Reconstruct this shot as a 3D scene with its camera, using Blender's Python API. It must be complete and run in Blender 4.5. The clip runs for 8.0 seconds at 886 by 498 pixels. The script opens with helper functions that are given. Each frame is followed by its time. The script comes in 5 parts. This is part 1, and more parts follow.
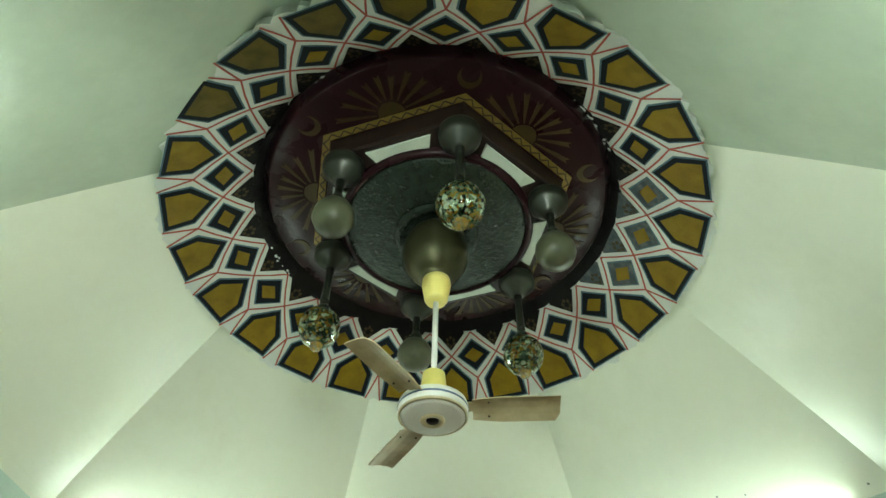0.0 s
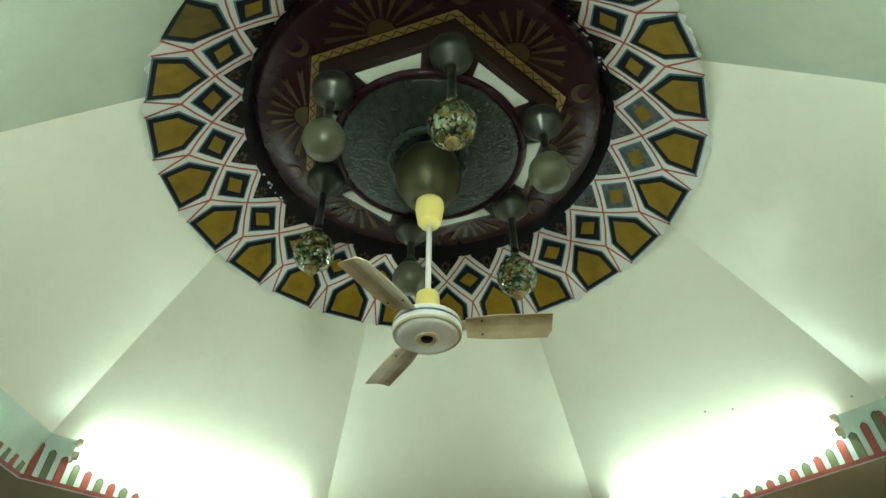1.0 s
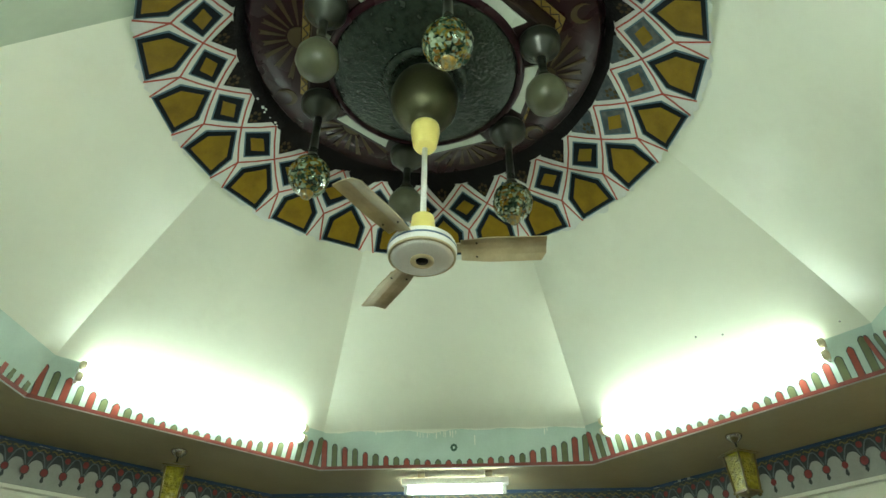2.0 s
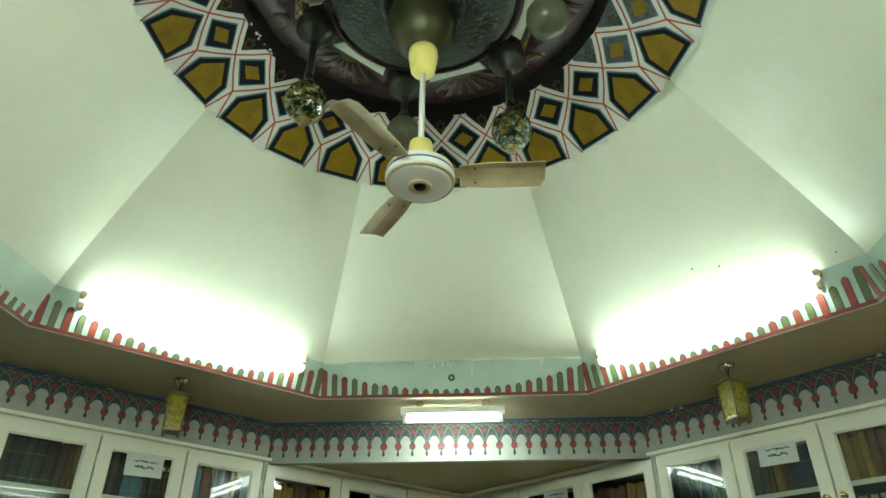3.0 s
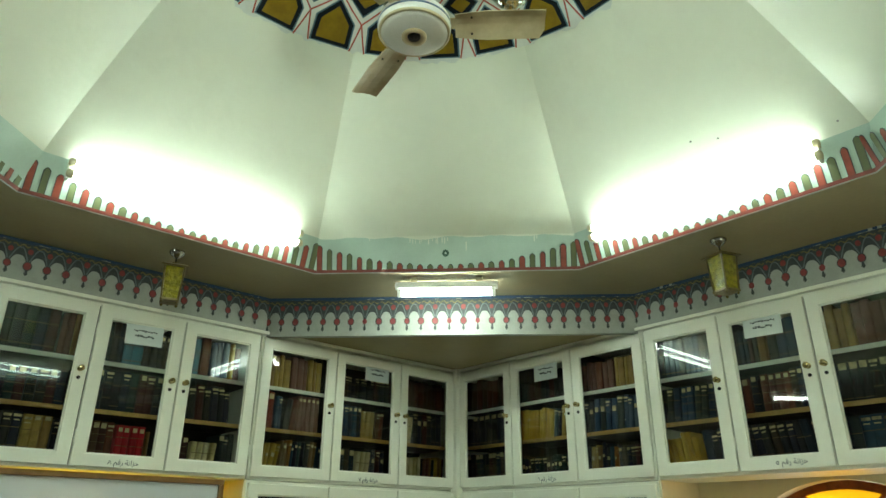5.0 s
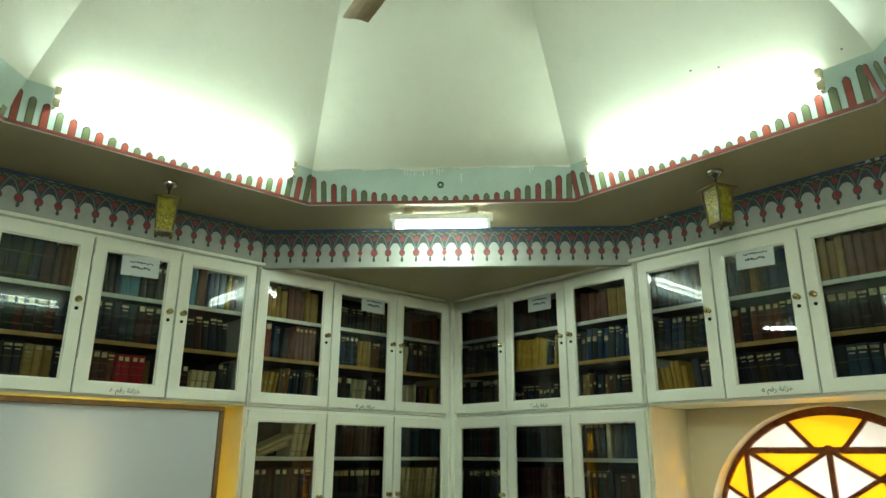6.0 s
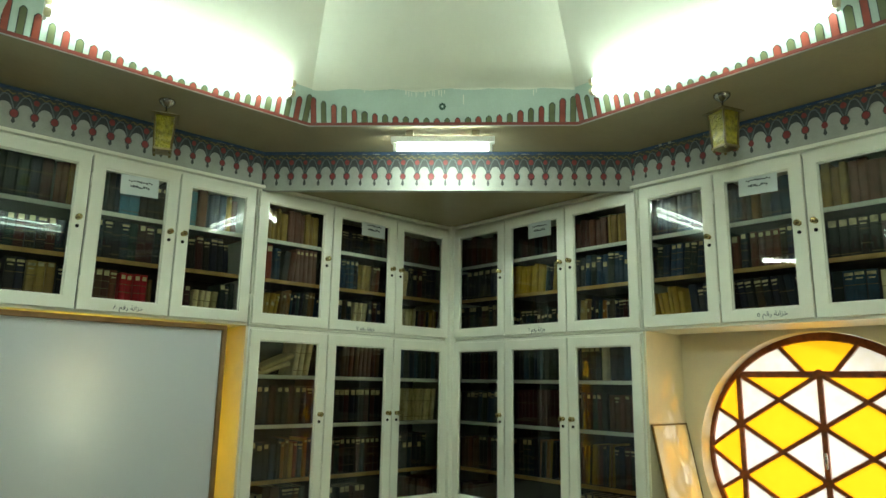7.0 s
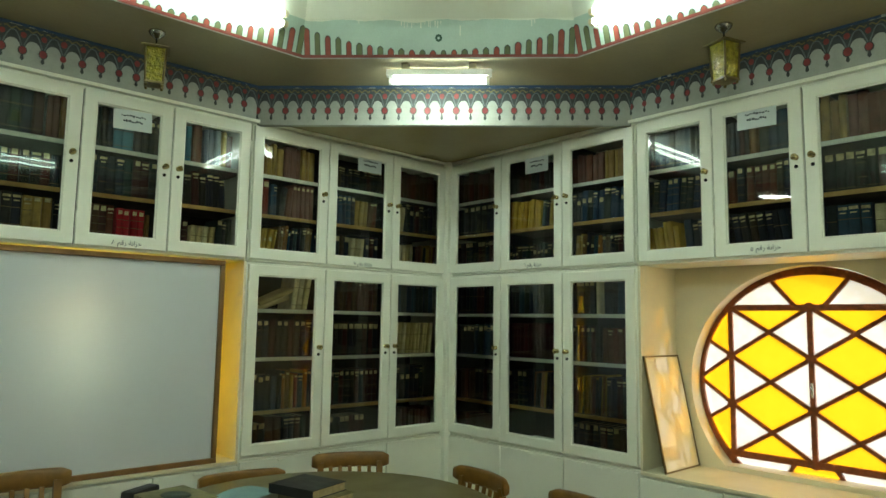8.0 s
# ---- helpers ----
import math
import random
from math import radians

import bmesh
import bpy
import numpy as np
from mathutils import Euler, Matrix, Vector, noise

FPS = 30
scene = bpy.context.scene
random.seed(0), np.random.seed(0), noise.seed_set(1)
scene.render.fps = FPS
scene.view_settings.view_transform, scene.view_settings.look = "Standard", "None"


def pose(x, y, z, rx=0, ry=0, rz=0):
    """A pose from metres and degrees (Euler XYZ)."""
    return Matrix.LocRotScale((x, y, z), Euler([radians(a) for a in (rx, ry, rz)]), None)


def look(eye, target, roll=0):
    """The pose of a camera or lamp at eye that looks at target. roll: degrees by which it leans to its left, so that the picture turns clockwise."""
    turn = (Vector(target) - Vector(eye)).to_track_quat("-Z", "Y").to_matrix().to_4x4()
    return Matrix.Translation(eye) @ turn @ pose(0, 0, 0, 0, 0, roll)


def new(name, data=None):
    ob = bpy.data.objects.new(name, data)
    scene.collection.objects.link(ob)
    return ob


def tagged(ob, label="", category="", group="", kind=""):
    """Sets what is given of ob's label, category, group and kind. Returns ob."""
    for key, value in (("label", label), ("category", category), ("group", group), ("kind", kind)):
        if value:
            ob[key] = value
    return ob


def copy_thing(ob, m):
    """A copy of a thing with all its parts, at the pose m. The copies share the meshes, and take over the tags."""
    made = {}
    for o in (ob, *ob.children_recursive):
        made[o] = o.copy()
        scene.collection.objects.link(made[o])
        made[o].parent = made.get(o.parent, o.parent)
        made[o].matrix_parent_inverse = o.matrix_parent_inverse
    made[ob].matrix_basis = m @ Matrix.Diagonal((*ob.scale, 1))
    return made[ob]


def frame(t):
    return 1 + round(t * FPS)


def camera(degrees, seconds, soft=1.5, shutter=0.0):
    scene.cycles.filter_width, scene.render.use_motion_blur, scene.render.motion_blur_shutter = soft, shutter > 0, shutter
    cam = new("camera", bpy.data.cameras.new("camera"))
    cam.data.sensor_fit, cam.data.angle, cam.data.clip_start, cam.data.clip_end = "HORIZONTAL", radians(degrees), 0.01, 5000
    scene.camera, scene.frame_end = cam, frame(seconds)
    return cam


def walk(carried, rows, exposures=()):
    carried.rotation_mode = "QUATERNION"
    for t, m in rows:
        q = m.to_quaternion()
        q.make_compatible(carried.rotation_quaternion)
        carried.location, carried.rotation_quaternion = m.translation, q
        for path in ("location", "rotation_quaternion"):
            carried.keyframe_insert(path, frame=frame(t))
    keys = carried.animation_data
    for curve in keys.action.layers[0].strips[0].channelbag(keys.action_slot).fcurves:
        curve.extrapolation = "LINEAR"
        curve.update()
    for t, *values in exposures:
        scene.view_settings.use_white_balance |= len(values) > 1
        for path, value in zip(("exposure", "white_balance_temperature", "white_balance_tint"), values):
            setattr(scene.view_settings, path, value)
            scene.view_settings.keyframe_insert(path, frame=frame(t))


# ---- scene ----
cam = camera(66.6, 8.0)
PATH = [
    (0, (-1.221, -1.479, 1.865), (-0.342, -0.439, 3.33), 1.1),
    (0.5, (-1.215, -1.475, 1.854), (-0.288, -0.39, 3.255), 0.7),
    (1, (-1.191, -1.467, 1.837), (-0.215, -0.329, 3.161), 0.1),
    (1.5, (-1.178, -1.464, 1.821), (-0.159, -0.279, 3.069), 0.1),
    (3, (-1.145, -1.432, 1.759), (-0.022, -0.14, 2.794), 0.2),
    (3.5, (-1.13, -1.419, 1.735), (0.02, -0.099, 2.701), 0.3),
    (4, (-1.113, -1.403, 1.705), (0.068, -0.059, 2.6), 0.6),
    (5.5, (-1.081, -1.365, 1.636), (0.166, 0.037, 2.328), 0.2),
    (6, (-1.077, -1.373, 1.65), (0.2, 0.052, 2.233), 0.3),
    (6.5, (-1.072, -1.373, 1.642), (0.222, 0.074, 2.123), 0.5),
    (7, (-1.063, -1.357, 1.593), (0.246, 0.102, 1.987), 1.0),
    (7.5, (-1.055, -1.358, 1.57), (0.269, 0.108, 1.883), 1.3),
    (8, (-1.064, -1.37, 1.575), (0.271, 0.104, 1.788), 0.9),
]
walk(cam, [(t, look(eye, target, roll)) for t, eye, target, roll in PATH])

# ---- light ----
sky_world = bpy.data.worlds.new("sky")
scene.world = sky_world
sky_world.use_nodes = True
wn = sky_world.node_tree
sky = wn.nodes.new("ShaderNodeTexSky")
sky.sky_type = "NISHITA"
sky.sun_disc = False
sky.sun_elevation = radians(16)
sky.sun_rotation = radians(156)
wn.links.new(sky.outputs["Color"], wn.nodes["Background"].inputs["Color"])
wn.nodes["Background"].inputs["Strength"].default_value = 0.15

sun_data = bpy.data.lights.new("sun", "SUN")
sun_data.energy, sun_data.angle, sun_data.color = 5.0, radians(2.2), (1.0, 0.93, 0.82)
sun = new("sun", sun_data)
sun.matrix_world = look((4.8, -4.4, 2.55), (2.8, 0.1, 1.5))
scene.view_settings.exposure = 0.72
TUBE_POWER = 26.0

# daylight standing in the openings of the two round windows
for name, eye, target, watts, tone in (("north_window_daylight", (0.0, 3.06, 1.245), (0.0, 0.0, 1.245), 7.0, (1.0, 0.90, 0.36)), ("east_window_daylight", (3.06, 0.02, 1.245), (0.0, 0.02, 1.245), 10.0, (1.0, 0.91, 0.64))):
    day_data = bpy.data.lights.new(name, "AREA")
    day_data.shape, day_data.size, day_data.energy, day_data.color = "DISK", 1.25, watts, tone
    day = new(name, day_data)
    day.matrix_world = look(eye, target)


south_data = bpy.data.lights.new("south_window_daylight", "AREA")
south_data.shape, south_data.size, south_data.size_y, south_data.energy, south_data.color = "RECTANGLE", 0.44, 1.12, 9.0, (0.97, 1.0, 0.93)
south_day = new("south_window_daylight", south_data)
south_day.matrix_world = look((1.13, -2.74, 1.32), (1.13, 0.0, 1.32))


# ---- materials ----


def material(name, color, rough=0.5, metal=0.0, spread=0.12, scale=6.0, fine=90.0, bump=0.08, second=None, gloss=0.5, palette=None, random_by="object", stain=0.0, rvar=0.11):
    """A painted, wooden or metal surface with variation at two scales and fine relief."""
    m = bpy.data.materials.new(name)
    m.use_nodes = True
    nt = m.node_tree
    b = nt.nodes["Principled BSDF"]
    b.inputs["Roughness"].default_value = rough
    b.inputs["Metallic"].default_value = metal
    b.inputs["Specular IOR Level"].default_value = gloss
    co = nt.nodes.new("ShaderNodeTexCoord")
    big = nt.nodes.new("ShaderNodeTexNoise")
    big.inputs["Scale"].default_value = scale
    big.inputs["Detail"].default_value = 5
    small = nt.nodes.new("ShaderNodeTexNoise")
    small.inputs["Scale"].default_value = fine
    small.inputs["Detail"].default_value = 3
    nt.links.new(co.outputs["Object"], big.inputs["Vector"])
    nt.links.new(co.outputs["Object"], small.inputs["Vector"])
    mix = nt.nodes.new("ShaderNodeMix")
    mix.data_type = "RGBA"
    sec = second or tuple(c * (1 - 3 * spread) for c in color)
    if palette:
        ramp = nt.nodes.new("ShaderNodeValToRGB")
        ramp.color_ramp.interpolation = "CONSTANT"
        el = ramp.color_ramp.elements
        while len(el) < len(palette):
            el.new(0.5)
        for i, c in enumerate(palette):
            el[i].position = i / len(palette)
            el[i].color = (*c, 1)
        if random_by == "object":
            src = nt.nodes.new("ShaderNodeObjectInfo").outputs["Random"]
        else:
            src = nt.nodes.new("ShaderNodeNewGeometry").outputs["Random Per Island"]
        nt.links.new(src, ramp.inputs["Fac"])
        nt.links.new(ramp.outputs["Color"], mix.inputs["A"])
        mix.inputs["B"].default_value = (0.02, 0.018, 0.015, 1)
    else:
        mix.inputs["A"].default_value = (*color, 1)
        mix.inputs["B"].default_value = (*sec, 1)
    span = nt.nodes.new("ShaderNodeMapRange")
    span.inputs["From Min"].default_value = 0.42
    span.inputs["From Max"].default_value = 0.78
    span.inputs["To Max"].default_value = min(1.0, 0.35 + 3 * spread)
    nt.links.new(big.outputs["Fac"], span.inputs["Value"])
    nt.links.new(span.outputs["Result"], mix.inputs["Factor"])
    grain = nt.nodes.new("ShaderNodeMix")
    grain.data_type = "RGBA"
    grain.blend_type = "MULTIPLY"
    grain.inputs["Factor"].default_value = min(1.0, spread * 1.6)
    nt.links.new(mix.outputs["Result"], grain.inputs["A"])
    nt.links.new(small.outputs["Fac"], grain.inputs["B"])
    last = grain.outputs["Result"]
    if stain:
        dirt = nt.nodes.new("ShaderNodeTexNoise")
        dirt.inputs["Scale"].default_value = 2.3
        dirt.inputs["Detail"].default_value = 8
        dirt.inputs["Roughness"].default_value = 0.7
        nt.links.new(co.outputs["Object"], dirt.inputs["Vector"])
        cut = nt.nodes.new("ShaderNodeMapRange")
        cut.inputs["From Min"].default_value = 0.55
        cut.inputs["From Max"].default_value = 0.75
        cut.inputs["To Max"].default_value = stain
        nt.links.new(dirt.outputs["Fac"], cut.inputs["Value"])
        dm = nt.nodes.new("ShaderNodeMix")
        dm.data_type = "RGBA"
        dm.inputs["B"].default_value = (color[0] * 0.55, color[1] * 0.5, color[2] * 0.4, 1)
        nt.links.new(cut.outputs["Result"], dm.inputs["Factor"])
        nt.links.new(last, dm.inputs["A"])
        last = dm.outputs["Result"]
    nt.links.new(last, b.inputs["Base Color"])
    rr = nt.nodes.new("ShaderNodeMapRange")
    rr.inputs["To Min"].default_value = max(0.02, rough - rvar)
    rr.inputs["To Max"].default_value = min(1, rough + rvar)
    nt.links.new(big.outputs["Fac"], rr.inputs["Value"])
    nt.links.new(rr.outputs["Result"], b.inputs["Roughness"])
    if bump:
        bn = nt.nodes.new("ShaderNodeBump")
        bn.inputs["Strength"].default_value = bump
        bn.inputs["Distance"].default_value = 0.01
        add = nt.nodes.new("ShaderNodeMath")
        add.operation = "ADD"
        nt.links.new(big.outputs["Fac"], add.inputs[0])
        nt.links.new(small.outputs["Fac"], add.inputs[1])
        nt.links.new(add.outputs[0], bn.inputs["Height"])
        nt.links.new(bn.outputs["Normal"], b.inputs["Normal"])
    return m


def glow(name, color, strength):
    m = bpy.data.materials.new(name)
    m.use_nodes = True
    b = m.node_tree.nodes["Principled BSDF"]
    b.inputs["Base Color"].default_value = (0.8, 0.8, 0.8, 1)
    b.inputs["Emission Color"].default_value = (*color, 1)
    b.inputs["Emission Strength"].default_value = strength
    return m


def clear_glass(name, tint=(1, 1, 1), share=0.9, rough=0.02):
    """A thin pane: light passes straight through, and its two faces together mirror like glass."""
    m = bpy.data.materials.new(name)
    m.use_nodes = True
    nt = m.node_tree
    out = nt.nodes["Material Output"]
    tr = nt.nodes.new("ShaderNodeBsdfTransparent")
    tr.inputs["Color"].default_value = (*[c * share for c in tint], 1)
    gl = nt.nodes.new("ShaderNodeBsdfGlossy")
    gl.inputs["Roughness"].default_value = rough
    fr = nt.nodes.new("ShaderNodeFresnel")
    fr.inputs["IOR"].default_value = 1.66
    mx = nt.nodes.new("ShaderNodeMixShader")
    nt.links.new(fr.outputs["Fac"], mx.inputs["Fac"])
    nt.links.new(tr.outputs["BSDF"], mx.inputs[1])
    nt.links.new(gl.outputs["BSDF"], mx.inputs[2])
    nt.links.new(mx.outputs["Shader"], out.inputs["Surface"])
    return m


def stained_glass(name, tint, clear=0.22):
    """Frosted coloured glass: most of the daylight is scattered, some goes straight through."""
    m = bpy.data.materials.new(name)
    m.use_nodes = True
    nt = m.node_tree
    out = nt.nodes["Material Output"]
    co = nt.nodes.new("ShaderNodeTexCoord")
    no = nt.nodes.new("ShaderNodeTexNoise")
    no.inputs["Scale"].default_value = 14
    nt.links.new(co.outputs["Object"], no.inputs["Vector"])
    cm = nt.nodes.new("ShaderNodeMix")
    cm.data_type = "RGBA"
    cm.inputs["A"].default_value = (*tint, 1)
    cm.inputs["B"].default_value = (tint[0] * 0.96, tint[1] * 0.88, tint[2] * 0.6, 1)
    nt.links.new(no.outputs["Fac"], cm.inputs["Factor"])
    tr = nt.nodes.new("ShaderNodeBsdfTransparent")
    tl = nt.nodes.new("ShaderNodeBsdfTranslucent")
    tr.inputs["Color"].default_value = (*[min(1.0, c * 2.2) for c in tint], 1)
    nt.links.new(cm.outputs["Result"], tl.inputs["Color"])
    mx = nt.nodes.new("ShaderNodeMixShader")
    mx.inputs["Fac"].default_value = 1 - clear
    nt.links.new(tr.outputs["BSDF"], mx.inputs[1])
    nt.links.new(tl.outputs["BSDF"], mx.inputs[2])
    nt.links.new(mx.outputs["Shader"], out.inputs["Surface"])
    return m


PLASTER = material("dome_enamel_paint", (0.75, 0.78, 0.66), 0.24, gloss=0.24, spread=0.03, scale=3.0, fine=15, bump=0.16, stain=0.14, rvar=0.06)
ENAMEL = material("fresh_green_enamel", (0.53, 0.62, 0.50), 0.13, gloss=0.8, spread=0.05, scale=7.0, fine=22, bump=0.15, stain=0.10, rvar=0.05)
SOFFIT = material("soffit_paint", (0.40, 0.35, 0.215), 0.23, gloss=0.5, spread=0.06, scale=4, fine=40, bump=0.05, rvar=0.05)
WALL = material("wall_paint", (0.70, 0.70, 0.58), 0.45, spread=0.05, bump=0.06)
# for the unseen south and west walls: dark, to weaken reflections in the cabinet glass
DIM_WALL = material("dark_unseen_wall", (0.055, 0.042, 0.030), 0.5, spread=0.1, bump=0.06)
NICHE = material("niche_paint", (0.80, 0.75, 0.53), 0.45, spread=0.06, bump=0.06)
BAND = material("pale_green_paint", (0.46, 0.60, 0.52), 0.5, spread=0.06, bump=0.1, stain=0.15)
FRIEZE_WHITE = material("frieze_white_paint", (0.39, 0.42, 0.37), 0.5, spread=0.10, scale=12, bump=0.08, stain=0.4)
FRIEZE_DARK = material("frieze_grey_paint", (0.044, 0.056, 0.056), 0.5, spread=0.15, scale=25, bump=0.08)
ARC_GREY = material("grey_blue_paint", (0.13, 0.17, 0.17), 0.5, spread=0.15, scale=30)
BUD_RED = material("bud_red_paint", (0.27, 0.036, 0.036), 0.5, spread=0.15, scale=30)
PICKET_RED = material("picket_red_paint", (0.31, 0.055, 0.028), 0.5, spread=0.14, scale=25)
BLUE = material("blue_paint", (0.020, 0.060, 0.13), 0.5, spread=0.15)
RED = material("red_paint", (0.22, 0.040, 0.026), 0.5, spread=0.12, scale=20)
OLIVE = material("olive_paint", (0.125, 0.15, 0.06), 0.5, spread=0.12, scale=20)
OCHRE = material("ochre_paint", (0.19, 0.16, 0.055), 0.5, spread=0.15, scale=30)
RING_WHITE = material("ring_white_paint", (0.66, 0.71, 0.66), 0.5, spread=0.07, scale=9, bump=0.1, stain=0.25)
NAVY = material("navy_paint", (0.005, 0.009, 0.014), 0.6, gloss=0.12, spread=0.1)
STEEL_BLUE = material("steel_blue_paint", (0.10, 0.18, 0.22), 0.6, gloss=0.2, spread=0.1)
GOLD = material("dull_gold_paint", (0.235, 0.15, 0.008), 0.5, gloss=0.2, spread=0.14, scale=14, fine=120, stain=0.75)
SOOTY_GOLD = material("sooty_gold_paint", (0.12, 0.085, 0.008), 0.5, gloss=0.2, spread=0.2, scale=14, fine=120, stain=0.8)
FADED_NAVY = material("faded_navy_paint", (0.055, 0.075, 0.085), 0.6, gloss=0.2, spread=0.2, scale=30, second=(0.16, 0.18, 0.17))
RED_LINE = material("red_line_paint", (0.40, 0.06, 0.03), 0.5, spread=0.1)
SOOT = material("sooty_black_wood", (0.005, 0.004, 0.004), 0.5, gloss=0.15, spread=0.2, scale=20, bump=0.4)
MAROON = material("maroon_lacquer", (0.017, 0.0042, 0.0068), 0.28, gloss=0.15, spread=0.12, scale=5)
BORDER_GOLD = material("border_gold", (0.27, 0.19, 0.05), 0.4, metal=0.4, spread=0.12, scale=20)
DARK_WOOD = material("dark_hexagon_wood", (0.018, 0.009, 0.008), 0.35, spread=0.15)
LEAF_GOLD = material("dark_gold_leaf", (0.058, 0.038, 0.010), 0.45, metal=0.5, spread=0.15, scale=20)
BRASS = material("engraved_dark_brass", (0.030, 0.042, 0.032), 0.24, metal=0.45, gloss=0.3, spread=0.25, scale=26, fine=75, bump=0.6)
CUP_BRASS = material("smooth_dark_brass", (0.034, 0.038, 0.027), 0.3, metal=0.4, spread=0.1, scale=9, fine=60, bump=0.03)
BOWL = material("tarnished_brass_bowl", (0.075, 0.075, 0.036), 0.4, metal=0.7, spread=0.15, scale=12)
PANEL_WHITE = material("milky_panel", (0.47, 0.53, 0.45), 0.3, spread=0.05)
YELLOW_PLASTIC = material("yellowed_plastic", (0.84, 0.72, 0.22), 0.4, spread=0.05)
WHITE_METAL = material("white_fan_enamel", (0.78, 0.79, 0.74), 0.3, spread=0.04)
GREY_DISC = material("fan_base_grey", (0.74, 0.75, 0.70), 0.35, spread=0.05)
DUSTY = material("dusty_blade", (0.55, 0.48, 0.29), 0.55, spread=0.1, scale=9, second=(0.22, 0.14, 0.06), stain=0.8)
FAN_BLUE = material("fan_blue_line", (0.10, 0.16, 0.26), 0.4)
CABINET = material("cream_cabinet_paint", (0.83, 0.855, 0.735), 0.35, spread=0.035, scale=3, fine=70, bump=0.05, stain=0.10)
SHELF_WOOD = material("shelf_edge_wood", (0.66, 0.40, 0.11), 0.45, spread=0.15, scale=12)
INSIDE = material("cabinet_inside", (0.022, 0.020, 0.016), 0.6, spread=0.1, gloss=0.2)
KNOB = material("brass_knob", (0.72, 0.60, 0.27), 0.22, metal=0.9, spread=0.08)
STEEL = material("dull_steel", (0.35, 0.35, 0.33), 0.35, metal=0.8)
GLASS = clear_glass("cabinet_glass", (0.93, 0.97, 0.93), 0.9)
LANTERN_BRASS = material("lantern_brass", (0.22, 0.17, 0.06), 0.35, metal=0.7, spread=0.15, scale=20)
CHROME = material("chrome_ball", (0.55, 0.55, 0.52), 0.18, metal=0.95, spread=0.05)
PAPER = material("white_paper", (0.62, 0.70, 0.68), 0.6, spread=0.04)
INK = material("dark_ink", (0.04, 0.06, 0.07), 0.6)
BOARD = material("whiteboard_face", (0.60, 0.645, 0.675), 0.22, gloss=1.0, spread=0.0, scale=1.6, bump=0.0, rvar=0.0)
BOARD_FRAME = material("board_frame_wood", (0.24, 0.12, 0.033), 0.45, spread=0.15, scale=14)
CHAIR_WOOD = material("varnished_chair_wood", (0.26, 0.13, 0.022), 0.32, spread=0.18, scale=11)
TABLE_TOP = material("olive_brown_table", (0.20, 0.175, 0.075), 0.35, spread=0.1, scale=5)
MUNTIN = material("brown_window_lead", (0.30, 0.070, 0.010), 0.5, spread=0.2, scale=26, bump=0.4)
YELLOW_GLASS = stained_glass("yellow_glass", (0.42, 0.225, 0.007))
AMBER_GLASS = stained_glass("amber_glass", (0.9, 0.52, 0.03))
WHITE_GLASS = stained_glass("white_glass", (0.30, 0.31, 0.375))
TUBE = glow("lit_tube", (0.82, 1.0, 0.87), TUBE_POWER * 0.50)
FROSTED = stained_glass("frosted_glass", (0.80, 0.92, 0.78), 0.0)
FROSTED_WARM = stained_glass("warm_frosted_glass", (1.0, 0.84, 0.55), 0.0)
OLD_TUBE = glow("lit_old_tube", (0.80, 1.0, 0.84), TUBE_POWER * 0.35)
FILL_TUBE = glow("added_fill_tube", (0.85, 1.0, 0.86), TUBE_POWER * 11.0)
CORNER_TUBE = glow("lit_corner_tube", (0.83, 1.0, 0.87), TUBE_POWER * 1.9)
DEAD_TUBE = material("unlit_tube_glass", (0.78, 0.80, 0.78), 0.25, spread=0.03)
COVERS = material("dark_book_cloth", (0.05, 0.05, 0.05), 0.5, spread=0.03, scale=20, gloss=0.22, palette=[(0.012, 0.014, 0.020), (0.020, 0.019, 0.015), (0.014, 0.027, 0.044), (0.060, 0.014, 0.012), (0.012, 0.031, 0.025), (0.051, 0.032, 0.015), (0.025, 0.025, 0.024), (0.015, 0.017, 0.037)])
COVERS_MIX = material("mixed_book_cloth", (0.05, 0.05, 0.05), 0.5, spread=0.03, scale=20, gloss=0.22, palette=[(0.192, 0.024, 0.018), (0.014, 0.048, 0.084), (0.432, 0.300, 0.072), (0.018, 0.018, 0.017), (0.048, 0.084, 0.084), (0.192, 0.108, 0.036), (0.010, 0.011, 0.024), (0.360, 0.156, 0.036)])
COVERS_TAN = material("tan_book_cloth", (0.05, 0.05, 0.05), 0.5, spread=0.03, scale=20, gloss=0.22, palette=[(0.52, 0.34, 0.05), (0.44, 0.26, 0.03), (0.24, 0.12, 0.03), (0.50, 0.32, 0.04), (0.14, 0.05, 0.03), (0.03, 0.03, 0.028)])
COVERS_CREAM = material("cream_book_paper", (0.05, 0.05, 0.05), 0.55, spread=0.03, scale=20, gloss=0.22, palette=[(0.717, 0.594, 0.302), (0.560, 0.448, 0.202), (0.739, 0.650, 0.381)])
COVERS_RED = material("red_book_cloth", (0.05, 0.05, 0.05), 0.45, spread=0.03, scale=20, gloss=0.22, palette=[(0.50, 0.012, 0.030), (0.40, 0.012, 0.020), (0.52, 0.02, 0.03)])
COVERS_BROWN = material("brown_leather", (0.05, 0.05, 0.05), 0.45, spread=0.03, scale=20, gloss=0.22, palette=[(0.128, 0.039, 0.021), (0.165, 0.051, 0.024), (0.083, 0.024, 0.015), (0.112, 0.053, 0.022)])
COVERS_BLUE = material("blue_book_cloth", (0.05, 0.05, 0.05), 0.5, spread=0.03, scale=20, gloss=0.22, palette=[(0.018, 0.048, 0.098), (0.012, 0.027, 0.060), (0.027, 0.069, 0.108), (0.015, 0.019, 0.030), (0.018, 0.030, 0.027)])
